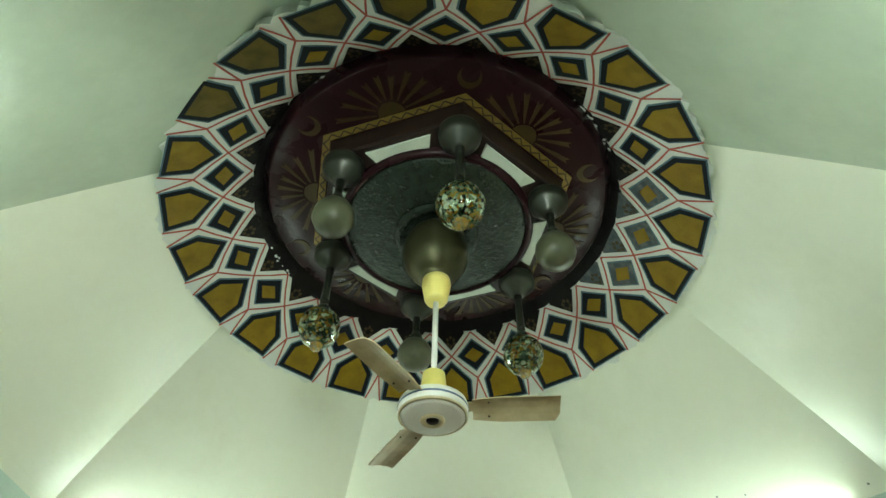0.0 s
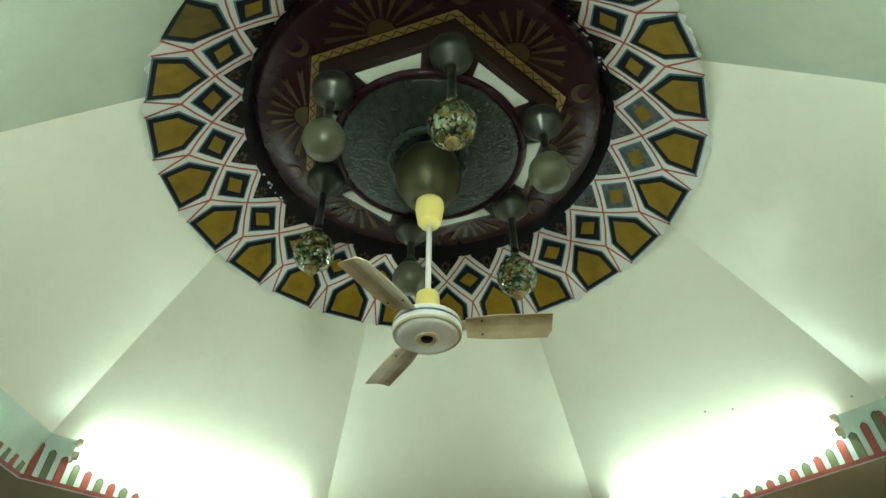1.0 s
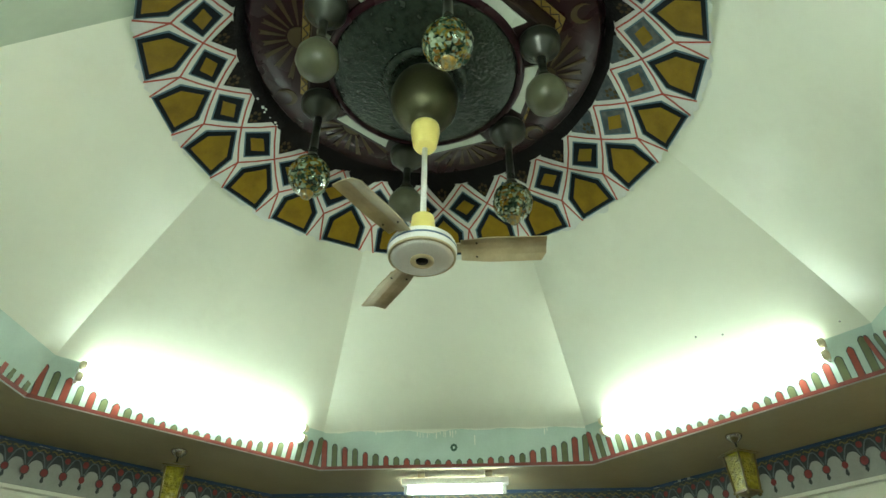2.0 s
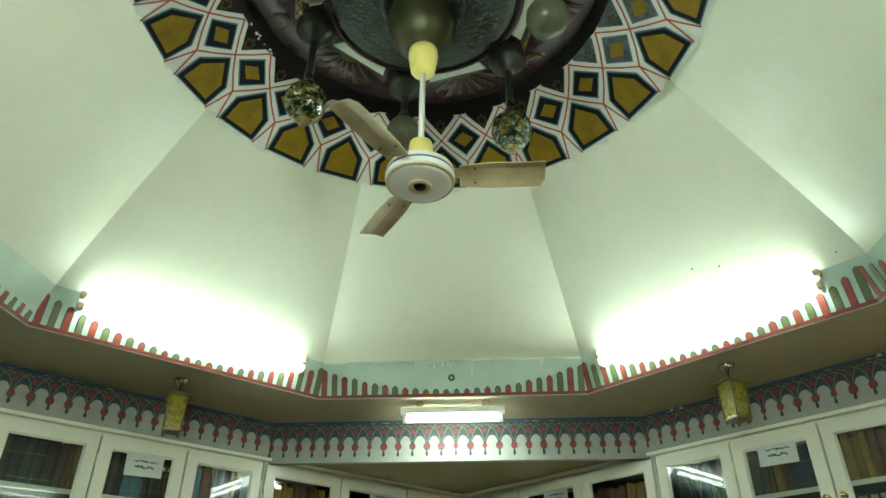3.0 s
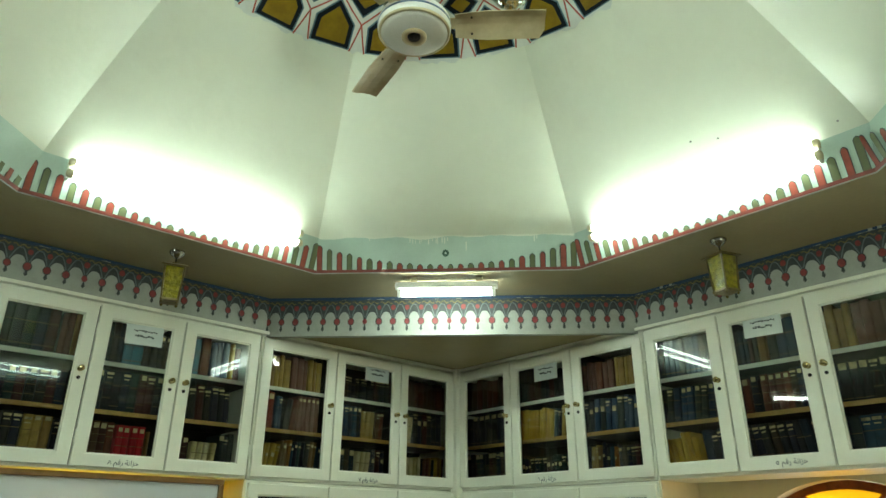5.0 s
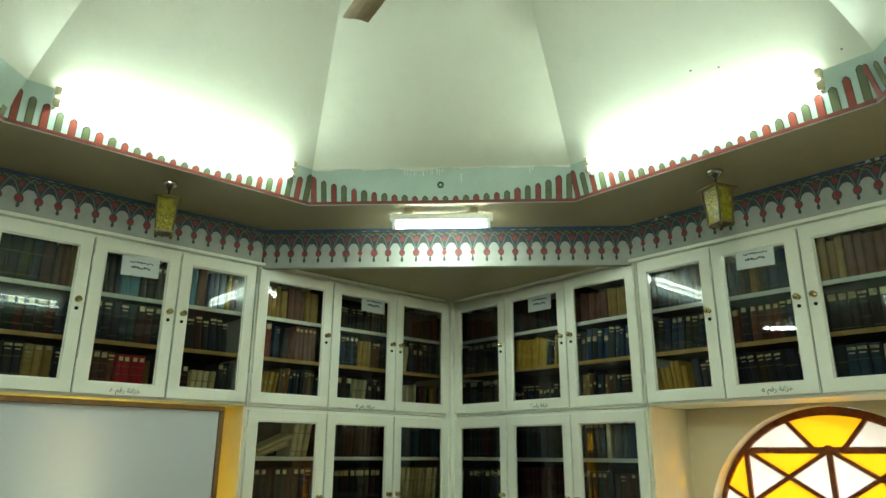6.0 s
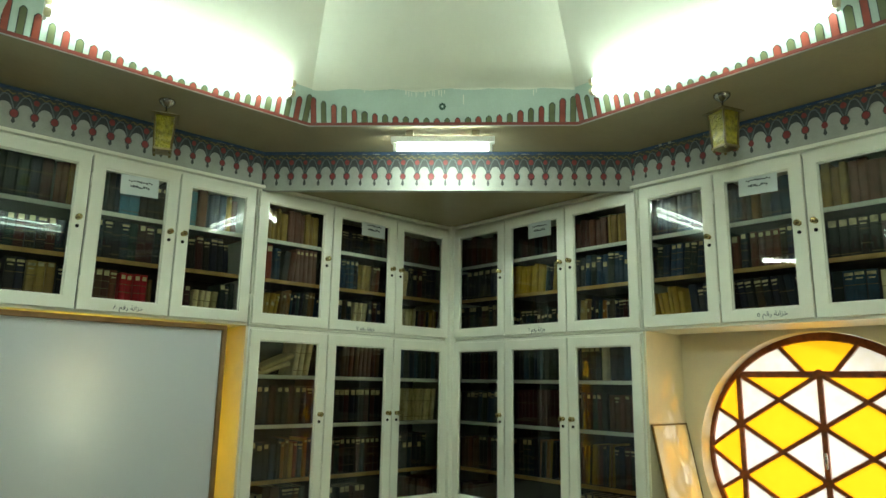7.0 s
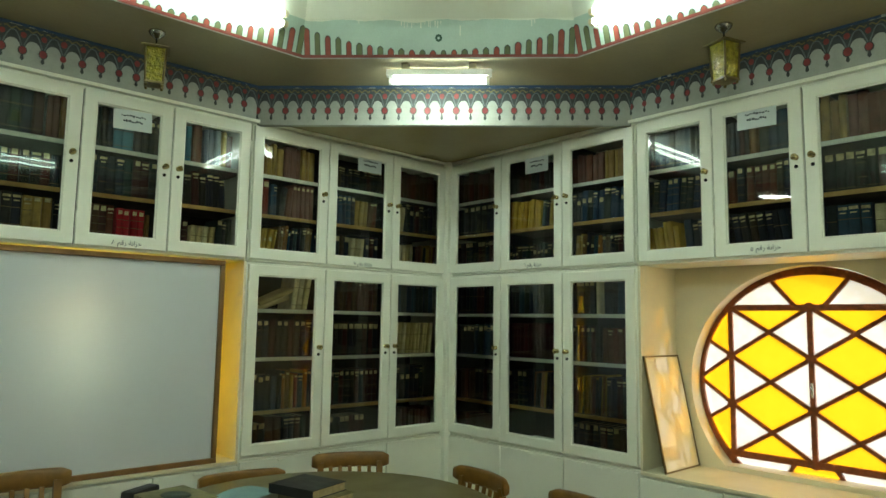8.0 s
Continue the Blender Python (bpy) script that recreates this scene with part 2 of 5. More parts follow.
COVERS_YELLOW = material("yellow_book_cloth", (0.05, 0.05, 0.05), 0.5, spread=0.03, scale=20, gloss=0.22, palette=[(0.64, 0.38, 0.025), (0.56, 0.32, 0.02), (0.62, 0.40, 0.04)])
COVERS_SKY = material("sky_blue_book_cloth", (0.05, 0.05, 0.05), 0.5, spread=0.03, scale=20, gloss=0.22, palette=[(0.08, 0.26, 0.36), (0.10, 0.30, 0.40)])
COVERS_GILDED = material("gilded_tan_leather", (0.05, 0.05, 0.05), 0.42, spread=0.03, scale=20, gloss=0.25, palette=[(0.364, 0.238, 0.056), (0.308, 0.182, 0.049), (0.420, 0.280, 0.070)])
COVERS_MAUVE = material("mauve_book_cloth", (0.05, 0.05, 0.05), 0.5, spread=0.03, scale=20, gloss=0.22, palette=[(0.200, 0.094, 0.069), (0.181, 0.085, 0.062), (0.219, 0.106, 0.075)])
COVERS_MAROON = material("maroon_book_cloth", (0.05, 0.05, 0.05), 0.5, spread=0.03, scale=20, gloss=0.22, palette=[(0.075, 0.010, 0.012), (0.065, 0.009, 0.010), (0.085, 0.012, 0.014)])
COVERS_REDDISH = material("brick_red_book_cloth", (0.05, 0.05, 0.05), 0.5, spread=0.03, scale=20, gloss=0.22, palette=[(0.24, 0.04, 0.02), (0.22, 0.036, 0.018)])
SPINE_LABEL = material("spine_label", (0.76, 0.65, 0.34), 0.6, spread=0.22, scale=40)
GILT = material("spine_gilt", (0.17, 0.12, 0.04), 0.4, metal=0.4)
PAGES = material("book_pages", (0.55, 0.46, 0.26), 0.7, spread=0.12, scale=60)

# ---- builders ----


def mesh_of(name, bm, mats):
    me = bpy.data.meshes.new(name)
    bm.normal_update()
    bm.to_mesh(me)
    bm.free()
    for mt in (mats if isinstance(mats, (list, tuple)) else [mats]):
        me.materials.append(mt)
    return me


def part(name, bm, mat, parent=None, label="", m=None):
    ob = new(name, mesh_of(name, bm, mat) if isinstance(bm, bmesh.types.BMesh) else bm)
    if parent is not None:
        ob.parent = parent
    if m is not None:
        ob.matrix_basis = m
    if label:
        tagged(ob, label)
    return ob


def thing(name, label, category, group="", kind="", m=None):
    ob = new(name)
    ob.empty_display_size = 0.1
    if m is not None:
        ob.matrix_basis = m
    return tagged(ob, label, category, group, kind)


def box(x0, x1, y0, y1, z0, z1, bevel=0.0, bm=None, mi=0):
    b = bm or bmesh.new()
    vs = [b.verts.new((x, y, z)) for x in (x0, x1) for y in (y0, y1) for z in (z0, z1)]
    fs = []
    for f in ((0, 1, 3, 2), (4, 6, 7, 5), (0, 4, 5, 1), (2, 3, 7, 6), (0, 2, 6, 4), (1, 5, 7, 3)):
        fc = b.faces.new([vs[i] for i in f])
        fc.material_index = mi
        fs.append(fc)
    if bevel:
        es = {e for f in fs for e in f.edges}
        bmesh.ops.bevel(b, geom=list(es), offset=bevel, segments=2, affect="EDGES", profile=0.6)
    return b


def lathe(profile, seg=40, bm=None, mi=0, smooth=True, caps=True):
    """Turns a profile of (radius, z) round the z axis."""
    b = bm or bmesh.new()
    rings = []
    for r, z in profile:
        rings.append([b.verts.new((r * math.cos(2 * math.pi * i / seg), r * math.sin(2 * math.pi * i / seg), z)) for i in range(seg)])
    for a, c in zip(rings, rings[1:]):
        for i in range(seg):
            f = b.faces.new((a[i], a[(i + 1) % seg], c[(i + 1) % seg], c[i]))
            f.smooth, f.material_index = smooth, mi
    if caps:
        for k, rg in ((0, rings[0]), (1, rings[-1])):
            f = b.faces.new(rg if k else rg[::-1])
            f.material_index = mi
    bmesh.ops.recalc_face_normals(b, faces=b.faces)
    return b


def prism(points, lift, bm=None, mi=0):
    """A flat polygon of 3D points, thickened by the vector lift."""
    b = bm or bmesh.new()
    lift = Vector(lift)
    lo = [b.verts.new(Vector(p)) for p in points]
    hi = [b.verts.new(Vector(p) + lift) for p in points]
    n = len(points)
    faces = [b.faces.new(hi), b.faces.new(lo[::-1])]
    faces += [b.faces.new((lo[i], lo[(i + 1) % n], hi[(i + 1) % n], hi[i])) for i in range(n)]
    for f in faces:
        f.material_index = mi
    return b


def bar(p, q, width, depth, up, bm=None, mi=0):
    """A straight bar from p to q; width across, depth along up."""
    p, q, up = Vector(p), Vector(q), Vector(up).normalized()
    side = (q - p).cross(up).normalized() * width / 2
    return prism([p - side, q - side, q + side, p + side], up * depth, bm, mi)


def rod(p, q, r, seg=14, bm=None, mi=0):
    b = bm or bmesh.new()
    p, q = Vector(p), Vector(q)
    turn = (q - p).to_track_quat("Z", "Y").to_matrix()
    ra = [b.verts.new(p + turn @ Vector((r * math.cos(2 * math.pi * i / seg), r * math.sin(2 * math.pi * i / seg), 0))) for i in range(seg)]
    rb = [b.verts.new(v.co + (q - p)) for v in ra]
    for i in range(seg):
        f = b.faces.new((ra[i], ra[(i + 1) % seg], rb[(i + 1) % seg], rb[i]))
        f.smooth, f.material_index = True, mi
    b.faces.new(ra[::-1]).material_index = mi
    b.faces.new(rb).material_index = mi
    return b


# ---- the large structure ----
# room measures: front of the cabinets, wall behind them, octagon's apothem, heights
FRONT, BACK, OCT = 2.40, 2.80, 1.80
Z_SOFFIT, Z_CAB, Z_BAND = 3.00, 2.784, 3.19
FRIEZE_DIAG = 2.245
TAN8 = math.tan(math.pi / 8)


def oct_ring(apothem, z, bm, per_side=1, sides=8):
    """Vertices round a regular octagon, starting at a corner; per_side points a side."""
    vs = []
    for k in range(8):
        a0 = math.radians(45 * k - 22.5)
        a1 = math.radians(45 * k + 22.5)
        r = apothem / math.cos(math.pi / 8)
        p0 = Vector((r * math.cos(a0), r * math.sin(a0), z))
        p1 = Vector((r * math.cos(a1), r * math.sin(a1), z))
        for i in range(per_side):
            vs.append(bm.verts.new(p0.lerp(p1, i / per_side)))
    return vs


floor = tagged(part("floor", box(-3.0, 3.0, -3.0, 3.0, -0.12, 0.0), material("floor_tiles", (0.34, 0.30, 0.24), 0.4, spread=0.08)), "plain worn beige floor under the round table", "floor", kind="structure")


tagged(part("ground", box(-60, 60, -60, 60, -0.3, -0.13), material("pale_paving", (0.42, 0.40, 0.35), 0.8, spread=0.08, scale=1.5)), "pale sunlit paving outside the windows", "ground", kind="structure")


def wall_with_window(name, label, turn):
    """A wall with a round hole: built facing -y at y = BACK, then turned."""
    bm = bmesh.new()
    n = 64
    cz, r = 1.245, 0.66
    z0, z1, half = 0.0, 4.4, BACK + 0.2
    inner, outer = [], []
    for i in range(n):
        a = 2 * math.pi * i / n + math.pi / 4
        c, s = math.cos(a), math.sin(a)
        inner.append((r * c, cz + r * s))
        k = 1.0 / max(abs(c), abs(s))
        outer.append((half * c * k, (cz + (z1 - cz) * s * k) if s > 0 else (cz + (cz - z0) * s * k)))
    for y, flip in ((BACK, False), (BACK + 0.22, True)):
        vi = [bm.verts.new((p[0], y, p[1])) for p in inner]
        vo = [bm.verts.new((p[0], y, p[1])) for p in outer]
        for i in range(n):
            q = (vi[i], vi[(i + 1) % n], vo[(i + 1) % n], vo[i])
            bm.faces.new(q if flip else q[::-1])
        if not flip:
            first = vi
        else:
            for i in range(n):
                bm.faces.new((first[i], first[(i + 1) % n], vi[(i + 1) % n], vi[i]))
    bmesh.ops.recalc_face_normals(bm, faces=bm.faces)
    return tagged(part(name, bm, NICHE, m=pose(0, 0, 0, 0, 0, turn)), label, "wall", kind="structure")


wall_with_window("wall_north", "cream painted wall with a round window behind the whiteboard", 0)
wall_with_window("wall_east", "cream painted wall with a round stained-glass window", -90)
bm = bmesh.new()
for x0, x1, z0, z1 in ((-3.0, 0.88, 0, 4.4), (1.38, 3.0, 0, 4.4), (0.88, 1.38, 0, 0.72), (0.88, 1.38, 1.92, 4.4)):
    box(x0, x1, -2.75, -2.55, z0, z1, 0, bm)
tagged(part("wall_south", bm, DIM_WALL), "plain unseen wall, coloured dark, with a narrow window", "wall", kind="structure")
narrow = thing("window_3", "tall narrow window of pale frosted and yellow glass", "window", kind="structure", m=pose(1.13, -2.65, 0.72))
for i, (gl, tint) in enumerate(((FROSTED, "pale frosted pane"), (FROSTED, "pale frosted pane"), (FROSTED_WARM, "pale yellow frosted pane"))):
    bm = bmesh.new()
    bm.faces.new([bm.verts.new((x, 0, z)) for x, z in ((-0.222, 0.03 + 0.385 * i), (0.222, 0.03 + 0.385 * i), (0.222, 0.40 + 0.385 * i), (-0.222, 0.40 + 0.385 * i))])
    part("pane", bm, gl, narrow, tint)
for x in (-0.2365, 0.2365):
    part("frame_bar", box(x - 0.0135, x + 0.0135, -0.02, 0.02, 0, 1.2, 0.003), BOARD_FRAME, narrow)
for i in range(4):
    z = (0.0, 0.3995, 0.7845, 1.17)[i]
    part("frame_bar", box(-0.2225, 0.2225, -0.02, 0.02, z, z + (0.03 if i in (0, 3) else 0.016), 0.003), BOARD_FRAME, narrow)
tagged(part("wall_west", box(-2.75, -2.55, -2.55, 3.0, 0, 4.4), DIM_WALL), "plain unseen wall, coloured dark, closing the room", "wall", kind="structure")

# soffit: a flat sheet between the octagonal opening and the walls
bm = bmesh.new()
lo = oct_ring(OCT, Z_SOFFIT, bm)
corner = [bm.verts.new((x, y, Z_SOFFIT)) for x, y in ((3, -3), (3, 3), (-3, 3), (-3, -3))]
for k in range(8):
    a, b2 = lo[k], lo[(k + 1) % 8]
    if k % 2 == 0:
        c0, c1 = corner[k // 2], corner[(k // 2 + 1) % 4]
        bm.faces.new((b2, a, c0, c1))
    else:
        bm.faces.new((b2, a, corner[(k // 2 + 1) % 4]))
bmesh.ops.recalc_face_normals(bm, faces=bm.faces)
for f in bm.faces:
    if f.normal.z > 0:
        f.normal_flip()
tagged(part("ceiling_soffit", bm, SOFFIT), "olive-beige glossy painted soffit round the octagonal dome", "ceiling", kind="structure")

def settle_corners(ring, per_side, share):
    """The old masonry is not quite regular: two corners of the octagon stand a few centimetres off."""
    for k, shift in ((0, Vector((0, -0.055, 0))), (3, Vector((0.025, 0, 0)))):
        for i in range(per_side):
            ring[k * per_side + i].co += shift * share * (1 - i / per_side)
            if i:
                ring[(k - 1) * per_side + i].co += shift * share * (i / per_side)
    return ring


# dome: sloping painted band, eight facets running up behind the painted crown ring
bm = bmesh.new()
SEGS = 16
levels = []
for u in [k / 24 for k in range(28)]:
    a = 1.745 + (1.080 - 1.745) * u
    z = Z_BAND + (3.925 - Z_BAND) * (u ** 0.94)
    levels.append(settle_corners(oct_ring(a, z, bm, SEGS), SEGS, 1 - 0.7 * u))
for a, b2 in zip(levels, levels[1:]):
    n = len(a)
    for i in range(n):
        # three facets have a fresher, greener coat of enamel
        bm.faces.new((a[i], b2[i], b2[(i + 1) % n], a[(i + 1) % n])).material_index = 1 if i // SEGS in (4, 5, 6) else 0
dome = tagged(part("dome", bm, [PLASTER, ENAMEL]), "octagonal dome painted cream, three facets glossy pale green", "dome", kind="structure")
bm = bmesh.new()
a, b2 = oct_ring(OCT, Z_SOFFIT, bm, 6), settle_corners(oct_ring(1.745, Z_BAND + 0.004, bm, 6), 6, 1.0)
for i in range(len(a)):
    bm.faces.new((a[i], b2[i], b2[(i + 1) % len(a)], a[(i + 1) % len(a)]))
tagged(part("dome_band", bm, BAND), "pale green painted band at the foot of the dome", "trim", kind="structure")
tagged(part("roof_slab", box(-3.0, 3.0, -3.0, 3.0, 4.4, 4.5), WALL), "plain roof slab over the dome", "ceiling", kind="structure")


def side_frame(deg, dist):
    """Origin, tangent and outward normal of a wall plane at that bearing and distance."""
    n = Vector((math.cos(math.radians(deg)), math.sin(math.radians(deg)), 0))
    return n * dist, Vector((n.y, -n.x, 0)), n


def frieze(name, label, deg, dist, s0, s1, z0, z1):
    """A painted vertical band: white arches, grey scalloped ground, red buds; s runs to the right."""
    o, t, n = side_frame(deg, dist)

    def at(s, z, lift=0.0):
        return o + t * s - n * lift + Vector((0, 0, z))

    root = thing(name, label, "frieze", kind="structure")
    h = z1 - z0
    part("band", prism([at(s0, z0), at(s1, z0), at(s1, z1), at(s0, z1)], n * 0.04), FRIEZE_WHITE, root)
    count = max(4, round((s1 - s0) / 0.0875))
    w = (s1 - s0) / count
    dark, red, stem, ochre, curl = bmesh.new(), bmesh.new(), bmesh.new(), bmesh.new(), bmesh.new()
    rnd = random.Random(int(deg) + 7)
    for i in range(count):
        c = s0 + (i + 0.5) * w
        pts = []
        k = 16
        for j in range(k + 1):
            u = -1 + 2 * j / k
            lobe = max(0.0, 1 - abs(u) ** 2.6) ** 0.62
            pts.append(at(c + u * w / 2, z0 + h * (0.17 + 0.44 * lobe), 0.002))
        pts += [at(c + w / 2, z0 + h * 0.93, 0.002), at(c - w / 2, z0 + h * 0.93, 0.002)]
        prism(pts, -n * 0.001, dark)
        for s, z, r in ((c - w / 2, z0 + h * 0.36, 0.0165), (c - w / 2, z0 + h * 0.72, 0.0142)):
            r *= rnd.uniform(0.88, 1.1)
            if r > 0.015:
                prism([at(s + 1.22 * r * math.cos(a * math.pi / 5), z + 1.4 * r * math.sin(a * math.pi / 5), 0.0032) for a in range(10)], -n * 0.0006, dark)
            prism([at(s + r * math.cos(a * math.pi / 5), z + 1.15 * r * math.sin(a * math.pi / 5), 0.004) for a in range(10)], -n * 0.001, red)
        e = c - w / 2
        prism([at(e - 0.004, z0 + h * 0.26, 0.0045), at(e + 0.004, z0 + h * 0.26, 0.0045), at(e + 0.009, z0 + h * 0.16, 0.0045), at(e, z0 + h * 0.11, 0.0045), at(e - 0.009, z0 + h * 0.16, 0.0045)], -n * 0.001, stem)
        for sg in (-1, 1):
            prev = None
            for j in range(7):
                u = j / 6
                p = at(c + sg * w * 0.5 * (1 - u) * 0.9, z0 + h * (0.47 + 0.33 * math.sin(u * math.pi * 0.55)), 0.0042)
                if prev is not None:
                    bar(prev, p, 0.006, 0.001, -n, ochre)
                prev = p
        prev = None
        for j in range(9):
            u = j / 8
            p = at(c + (u - 0.5) * w * 0.86, z0 + h * (0.845 + 0.035 * math.sin(u * 4 * math.pi + rnd.uniform(-0.4, 0.4))), 0.0046)
            if prev is not None:
                bar(prev, p, 0.0065, 0.001, -n, curl)
            prev = p
    part("grey_ground", dark, FRIEZE_DARK, root, "grey-green scalloped ground")
    part("red_buds", red, BUD_RED, root, "red painted buds")
    part("bud_tips", stem, FRIEZE_DARK, root)
    part("arcs", ochre, ARC_GREY, root, "grey-blue painted arcs")
    part("scrolls", curl, OCHRE, root, "ochre painted scrolls")
    blue = bmesh.new()
    steps = round((s1 - s0) / 0.02)
    low = [z1 - h * 0.075 + rnd.uniform(-0.005, 0.005) for i in range(steps + 1)]
    for i in range(steps):
        a0, a1 = s0 + (s1 - s0) * i / steps, s0 + (s1 - s0) * (i + 1) / steps
        if rnd.random() > 0.025:
            prism([at(a0, low[i], 0.003), at(a1, low[i + 1], 0.003), at(a1, z1 - 0.001, 0.003), at(a0, z1 - 0.001, 0.003)], -n * 0.001, blue)
    part("blue_line", blue, BLUE, root, "dark blue painted line")
    return root


Z_BEAM = 2.752
DX = FRIEZE_DIAG * math.sqrt(2) - FRONT + 0.01
frieze("frieze_north", "painted frieze of white arches and red buds above the cabinets", 90, FRONT - 0.012, -1.0, DX, Z_CAB + 0.004, Z_SOFFIT)
frieze("frieze_east", "painted frieze of white arches and red buds above the cabinets", 0, FRONT - 0.012, -DX, 1.0, Z_CAB + 0.004, Z_SOFFIT)
diag_half = (FRONT - 0.012 - FRIEZE_DIAG / math.sqrt(2)) * math.sqrt(2)
frieze("frieze_corner", "painted frieze on the slanting corner beam under the lamp", 45, FRIEZE_DIAG, -diag_half, diag_half, Z_BEAM, Z_SOFFIT)
# triangular ceiling behind the corner beam
q = FRIEZE_DIAG * math.sqrt(2) + 0.03
bm = prism([(q - FRONT, FRONT, Z_CAB + 0.003), (FRONT, q - FRONT, Z_CAB + 0.003), (FRONT + 0.02, FRONT + 0.02, Z_CAB + 0.003)][::-1], (0, 0, 0.02))
tagged(part("ceiling_corner", bm, SOFFIT), "glossy beige triangular ceiling in the corner behind the beam", "ceiling", kind="structure")


def band_point(deg, s, h, lift):
    """A point on the sloping band at the dome's foot."""
    o, t, n = side_frame(deg, OCT - 0.055 * h / 0.19 - lift)
    return o + t * s + Vector((0, 0, Z_SOFFIT + h))


def picket_band(deg, arch):
    n = side_frame(deg, 1)[2]
    root = thing("picket_border", "painted red and olive picket border round the dome's foot", "painted border", "picket borders", "structure")
    half = OCT * TAN8
    count = 26
    rnd = random.Random(int(deg))
    edging = bmesh.new()
    for mat, odd in ((PICKET_RED, 0), (OLIVE, 1)):
        bm = bmesh.new()
        for i in range(count):
            if i % 2 != odd:
                continue
            s = -half + (i + 0.5) * 2 * half / count
            e = abs(s) / half
            h = (0.032 + 0.128 * e ** 2.2) * rnd.uniform(0.95, 1.05)
            w = 0.0135 * rnd.uniform(0.9, 1.1)
            pts = [band_point(deg, s + a * w, z, 0.003) for a, z in ((-1, 0.008), (1, 0.008), (1, h - 0.014), (0.5, h - 0.004), (0, h), (-0.5, h - 0.004), (-1, h - 0.014))]
            prism(pts, -n * 0.001, bm)
            wo, ho = w + 0.0032, h + 0.004
            prism([band_point(deg, s + a * wo, z, 0.0018) for a, z in ((-1, 0.008), (1, 0.008), (1, ho - 0.014), (0.5, ho - 0.004), (0, ho), (-0.5, ho - 0.004), (-1, ho - 0.014))], -n * 0.0006, edging)
        part("red_pickets" if not odd else "olive_pickets", bm, mat, root)
    part("outlines", edging, FRIEZE_DARK, root, "dark painted outlines")
    bm = bmesh.new()
    prism([band_point(deg, -half, -0.004, 0.004), band_point(deg, half, -0.004, 0.004), band_point(deg, half, 0.011, 0.004), band_point(deg, -half, 0.011, 0.004)], -n * 0.002, bm)
    part("red_line", bm, RED, root)
    bm = bmesh.new()
    prism([band_point(deg, -half, -0.009, 0.0015), band_point(deg, half, -0.009, 0.0015), band_point(deg, half, -0.004, 0.0015), band_point(deg, -half, -0.004, 0.0015)], -n * 0.002, bm)
    part("white_line", bm, FRIEZE_WHITE, root)


for k in range(8):
    picket_band(45 * k, k)

# cream paint run down over the top edge of the corner band
bm = bmesh.new()
rp = random.Random(21)
HALF = 1.745 * TAN8
steps = 90
edge = [(-HALF + 2 * HALF * i / steps, 0.190 - 0.004 - 0.004 * math.sin(i * 0.37) - rp.uniform(0, 0.004) - (0.012 * max(0, 1 - abs(i - 36) / 9))) for i in range(steps + 1)]
for (s0, h0), (s1, h1) in zip(edge, edge[1:]):
    prism([band_point(45, s0, 0.191, 0.002), band_point(45, s1, 0.191, 0.002), band_point(45, s1, h1, 0.002), band_point(45, s0, h0, 0.002)], -side_frame(45, 1)[2] * 0.0012, bm)
for i in range(13):
    s0 = -0.20 + 0.018 * i + rp.uniform(-0.005, 0.005)
    w0, h1 = rp.uniform(0.0018, 0.004), 0.176 - rp.uniform(0.008, 0.034)
    prism([band_point(45, s0 - w0, 0.18, 0.0025), band_point(45, s0 + w0, 0.18, 0.0025), band_point(45, s0 + w0 * 0.6, h1, 0.0025), band_point(45, s0 - w0 * 0.6, h1, 0.0025)], -side_frame(45, 1)[2] * 0.0015, bm)
for s0, h0, h1 in ((0.118, 0.155, 0.105), (0.50, 0.186, 0.150), (0.515, 0.186, 0.165), (-0.43, 0.186, 0.168)):
    prism([band_point(45, s0 - 0.003, h0, 0.0025), band_point(45, s0 + 0.003, h0, 0.0025), band_point(45, s0 + 0.002, h1, 0.0025), band_point(45, s0 - 0.002, h1, 0.0025)], -side_frame(45, 1)[2] * 0.0015, bm)
tagged(part("paint_drips", bm, PLASTER), "cream paint drips along the green band's top edge", "paint drips", kind="structure")

# small green rosette on the corner band
bm = bmesh.new()
n45 = side_frame(45, 1)[2]
for k in range(8):
    a = math.pi * k / 4
    c = (0.013 * math.cos(a), 0.013 * math.sin(a))
    prism([band_point(45, 0.002 + c[0] + 0.0075 * math.cos(a + j * math.pi / 3), 0.094 + c[1] + 0.0075 * math.sin(a + j * math.pi / 3), 0.003) for j in range(6)], -n45 * 0.001, bm)
tagged(part("painted_rosette", bm, material("dark_green_paint", (0.03, 0.10, 0.06), 0.5)), "small dark green painted rosette on the band", "painted ornament", kind="structure")


# ---- fluorescent lamps ----


LAMP_CREAM = material("yellowed_lamp_holder", (0.62, 0.56, 0.36), 0.45, spread=0.1)


